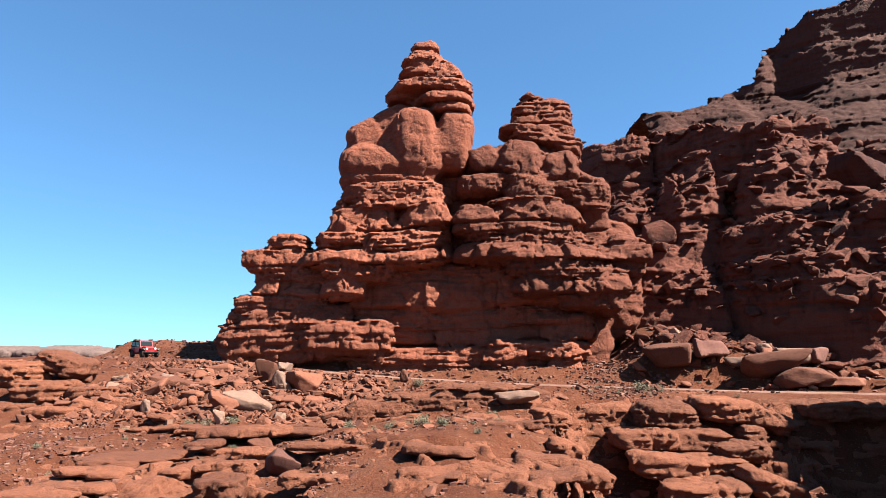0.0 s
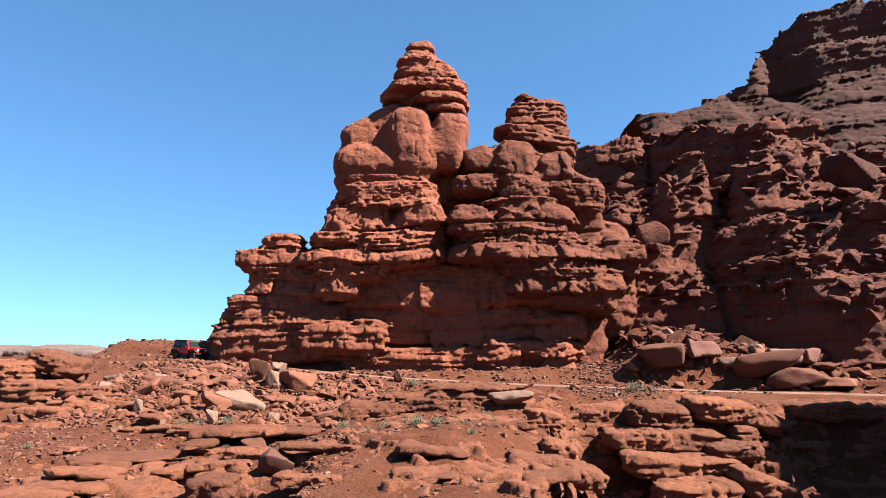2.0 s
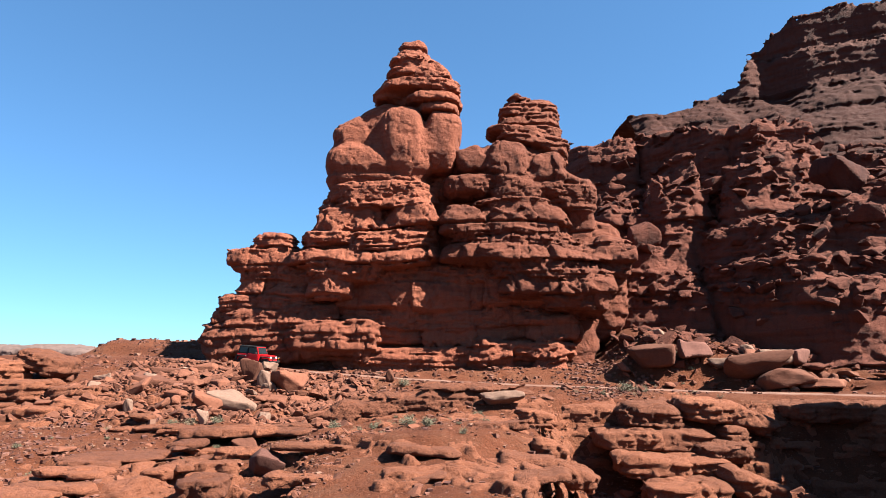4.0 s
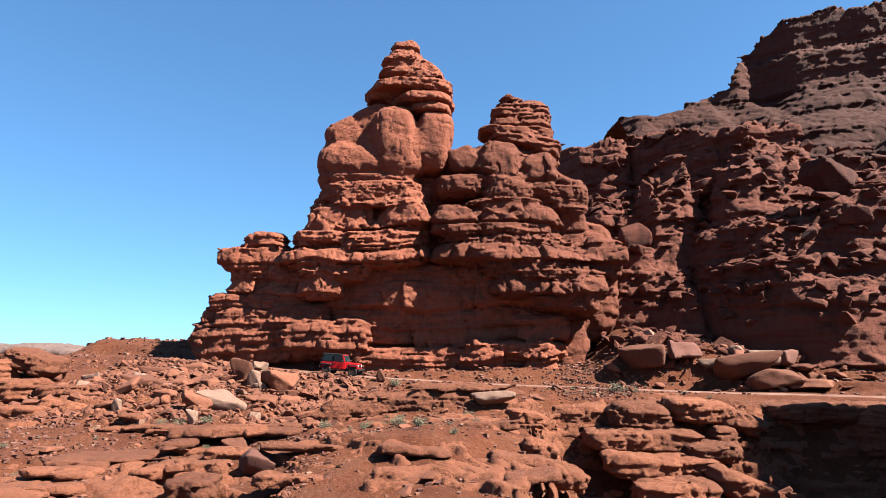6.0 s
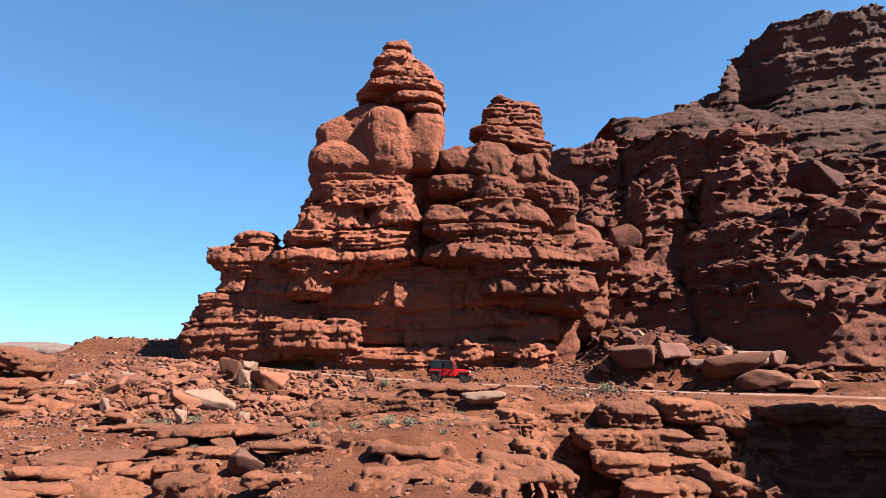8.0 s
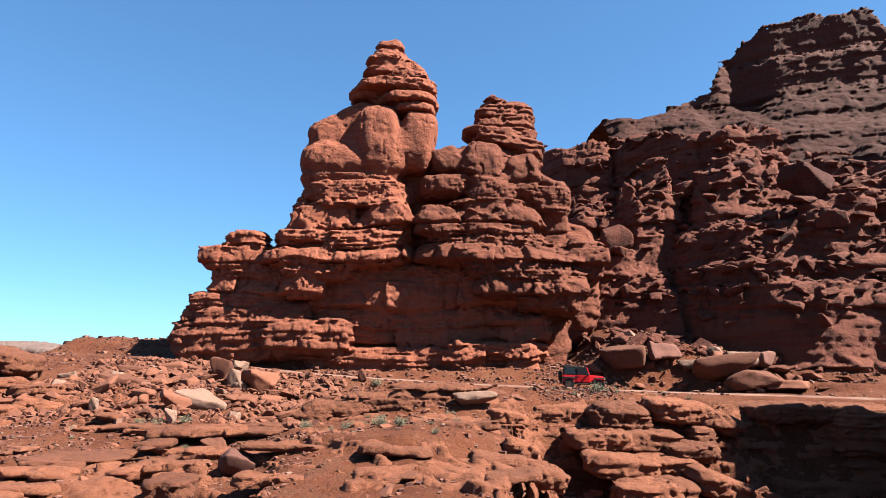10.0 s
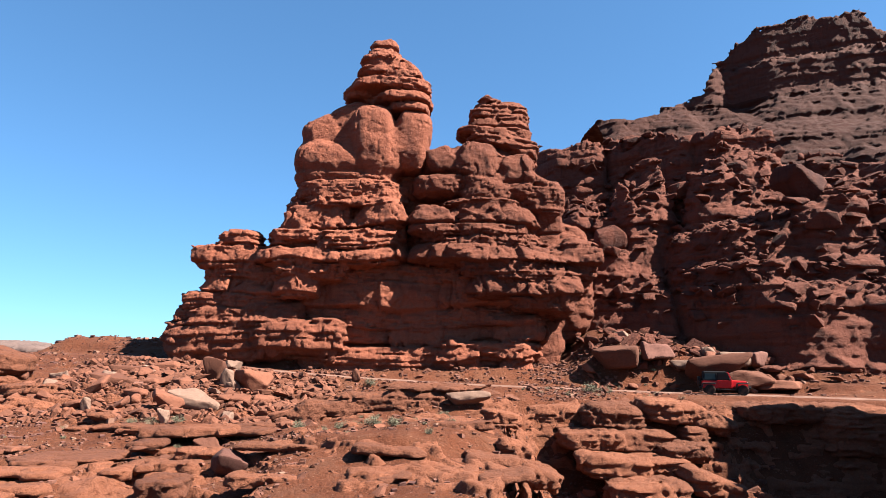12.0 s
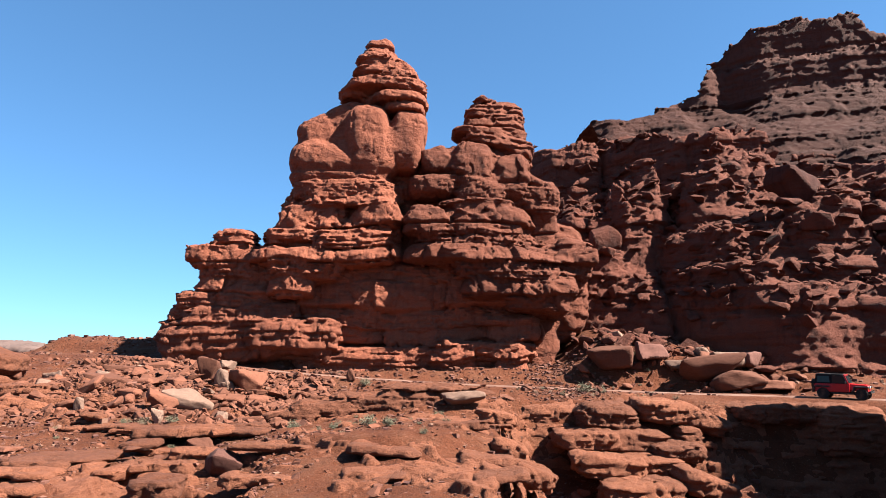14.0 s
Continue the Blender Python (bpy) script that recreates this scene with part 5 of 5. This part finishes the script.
def build_car():
    thing = tagged(new("off_road_car"), "red two-door off-road car with black hard top on dirt road", "car")
    body = part("body", box_bm(-1.62, 0.62, -0.76, 0.76, 0.52, 1.12, 0.05, (0.02, 0, 0.03, 0)), PAINT, thing)
    part("chassis", box_bm(-1.55, 1.70, -0.45, 0.45, 0.36, 0.56, 0.03), BLACK, thing)
    hood = part("hood", box_bm(0.58, 1.66, -0.62, 0.62, 0.62, 1.13, 0.06, (0, 0.05, 0.08, -0.05)), PAINT, thing)
    part("hood_latch", box_bm(1.30, 1.36, 0.57, 0.62, 0.93, 1.02, 0.008), BLACK, hood)
    grille = part("grille", box_bm(1.62, 1.72, -0.60, 0.60, 0.60, 1.06, 0.03, (0, 0.03, 0.04, 0)), PAINT, thing)
    for k in range(7):
        part("grille_slot", box_bm(1.695, 1.725, -0.27 + 0.09 * k - 0.028, -0.27 + 0.09 * k + 0.028, 0.70, 0.98, 0.01), BLACK, grille)
    for s in (-1, 1):
        lamp = turned([(-0.03, 0.105), (0.02, 0.105), (0.045, 0.07), (0.05, 0.001)], 0.1, 20)
        bmesh.ops.transform(lamp, matrix=Matrix.Translation((1.70, 0.44 * s, 0.90)) @ Matrix.Rotation(radians(-90), 4, "Z"), verts=lamp.verts)
        part("headlight", lamp, LAMP, thing, "round clear headlight")
        # fenders: front ones broad and flat, rear ones as arches
        for x0, x1, z in ((0.86, 1.84, 0.88), (-1.66, -0.62, 0.86)):
            fl = box_bm(x0, x1, min(0.60 * s, 0.93 * s), max(0.60 * s, 0.93 * s), z, z + 0.09, 0.03, (0.10, 0.06, 0.0, 0))
            part("fender", fl, BLACK, thing, "black plastic fender flare")
            back_leg = box_bm(x0 - 0.10, x0 + 0.03, min(0.70 * s, 0.92 * s), max(0.70 * s, 0.92 * s), 0.56, z + 0.05, 0.03, (0.10, -0.08, 0.0, 0))
            part("fender_tip", back_leg, BLACK, thing)
        part("turn_signal", box_bm(1.72, 1.80, min(0.66 * s, 0.80 * s), max(0.66 * s, 0.80 * s), 0.80, 0.87, 0.01), AMBER, thing, "amber turn signal")
        part("tail_light", box_bm(-1.67, -1.61, min(0.60 * s, 0.74 * s), max(0.60 * s, 0.74 * s), 0.88, 1.06, 0.012), RED_LENS, thing, "red tail light")
        door = part("door", box_bm(-0.52, 0.50, min(0.735 * s, 0.775 * s), max(0.735 * s, 0.775 * s), 0.58, 1.13, 0.012), PAINT, thing)
        part("door_handle", box_bm(-0.44, -0.28, min(0.775 * s, 0.80 * s), max(0.775 * s, 0.80 * s), 1.00, 1.035, 0.008), BLACK, door, "black door handle")
        frame_ = part("door_frame", box_bm(-0.53, 0.50, min(0.69 * s, 0.735 * s), max(0.69 * s, 0.735 * s), 1.12, 1.72, 0.01, (0.02, 0.26, 0.0, 0)), TOP, thing)
        part("door_window", box_bm(-0.47, 0.40, min(0.70 * s, 0.745 * s), max(0.70 * s, 0.745 * s), 1.16, 1.66, 0.004, (0.02, 0.21, 0.0, 0)), GLASS, frame_, "tinted side window")
        part("side_step", box_bm(-0.55, 0.80, min(0.70 * s, 0.86 * s), max(0.70 * s, 0.86 * s), 0.42, 0.48, 0.02), BLACK, thing)
        mirror = part("mirror", box_bm(0.34, 0.44, min(0.80 * s, 0.98 * s), max(0.80 * s, 0.98 * s), 1.14, 1.30, 0.03), BLACK, thing, "black side mirror")
        part("mirror_arm", box_bm(0.37, 0.41, min(0.73 * s, 0.83 * s), max(0.73 * s, 0.83 * s), 1.14, 1.19, 0.01), BLACK, mirror)
    top = part("hard_top", box_bm(-1.62, -0.52, -0.735, 0.735, 1.10, 1.80, 0.05, (0.10, 0.0, 0.06, 0.0)), TOP, thing, "black hard top")
    part("roof_panel", box_bm(-1.50, 0.28, -0.67, 0.67, 1.75, 1.83, 0.03, (0.02, 0.08, 0.03, -0.02)), TOP, thing, "black roof panel")
    for s in (-1, 1):
        part("quarter_window", box_bm(-1.46, -0.62, min(0.66 * s, 0.728 * s), max(0.66 * s, 0.728 * s), 1.20, 1.66, 0.01, (0.06, 0.03, 0.02, 0)), GLASS, top, "tinted rear side window")
    part("rear_window", box_bm(-1.635, -1.50, -0.56, 0.56, 1.18, 1.68, 0.01, (0.08, 0, 0.03, 0)), GLASS, top, "tinted rear window")
    wind = part("windshield_frame", box_bm(0.47, 0.59, -0.72, 0.72, 1.10, 1.77, 0.02, (-0.24 + 0.0, 0.26, 0.05, 0)), PAINT, thing, "red windshield frame")
    shield = box_bm(0.58, 0.605, -0.64, 0.64, 1.18, 1.72, 0.004, (-0.225, 0.235, 0.05, 0))
    part("windshield", shield, GLASS, wind, "tinted windshield")
    bumper = part("front_bumper", box_bm(1.74, 1.92, -0.78, 0.78, 0.50, 0.66, 0.04), BLACK, thing)
    for s in (-1, 1):
        part("tow_hook", box_bm(1.84, 1.96, 0.42 * s - 0.03, 0.42 * s + 0.03, 0.64, 0.70, 0.012), BLACK, bumper)
    part("rear_bumper", box_bm(-1.82, -1.64, -0.76, 0.76, 0.46, 0.60, 0.04), BLACK, thing)
    part("antenna", box_bm(0.70, 0.715, -0.66, -0.645, 1.05, 1.80, 0), BLACK, thing)
    tyre, rim = tyre_mesh(), rim_mesh()
    made = []
    for x, y in ((1.34, 0.76), (1.34, -0.76), (-1.08, 0.76), (-1.08, -0.76)):
        w = new("wheel")
        w.parent = thing
        t_ = part("tyre", tyre, TYRE, w, "dusty black off-road tyre")
        r_ = part("rim", rim, ALLOY, w, "grey alloy rim")
        if y < 0:
            r_.matrix_basis = Matrix.Rotation(math.pi, 4, "Z")
        w.matrix_basis = Matrix.Translation((x, y, WHEEL_R))
        made.append((w, Vector((x, y, WHEEL_R))))
    spare = new("spare_wheel")
    spare.parent = thing
    spare.matrix_basis = pose(-1.80, 0.10, 1.02, 0, 0, 90)
    part("tyre", tyre, TYRE, spare, "black spare tyre")
    part("rim", rim, ALLOY, spare)
    return thing, made


car, wheels = build_car()



# ---------------------------------------------------------------- what moves
DRIVE = [(0.0, -35.6, 69.0, 4.06), (0.5, -33.9, 67.6, 4.05), (1.0, -32.0, 66.1, 4.02), (1.5, -29.75, 64.6, 3.94), (2.0, -27.3, 63.2, 3.82),
         (2.5, -24.95, 62.0, 3.66), (3.0, -22.7, 61.0, 3.48), (5.5, -12.2, 58.0, 2.53), (6.0, -9.65, 57.5, 2.34), (6.5, -7.05, 57.0, 2.16),
         (7.0, -4.55, 56.5, 2.02), (7.5, -1.95, 56.05, 1.90), (8.0, 0.75, 55.6, 1.77), (10.5, 15.35, 53.6, 1.23), (11.0, 18.35, 53.15, 1.13),
         (11.5, 21.2, 52.6, 1.05), (12.0, 23.75, 51.95, 1.02), (12.5, 26.0, 51.0, 1.03), (13.0, 28.0, 49.95, 1.01), (13.5, 29.65, 48.75, 1.0),
         (14.0, 31.0, 47.5, 0.98)]


def motions():
    # the car: along the road, turned and pitched with it
    P = [Vector(r[1:]) for r in DRIVE]
    rows = []
    for k, row in enumerate(DRIVE):
        a, b = P[max(k - 1, 0)], P[min(k + 1, len(P) - 1)]
        way = b - a
        rows.append((row[0], pose(*row[1:], 0, -math.degrees(math.atan2(way.z, math.hypot(way.x, way.y))), math.degrees(math.atan2(way.y, way.x)))))
    walk(car, rows)
    # the wheels roll: steps of under 90 degrees
    steps, t = [], 0.0
    times = [r[0] for r in DRIVE]
    far = [0.0]
    for a, b in zip(P, P[1:]):
        far.append(far[-1] + (b - a).length)
    while t < 14.0001:
        steps.append((t, float(np.interp(t, times, far)) / WHEEL_R))
        t += 2 / 30
    for w, at in wheels:
        walk(w, [(t, Matrix.Translation(at) @ Matrix.Rotation(s, 4, "Y")) for t, s in steps + [(14.0, far[-1] / WHEEL_R)]])


motions()
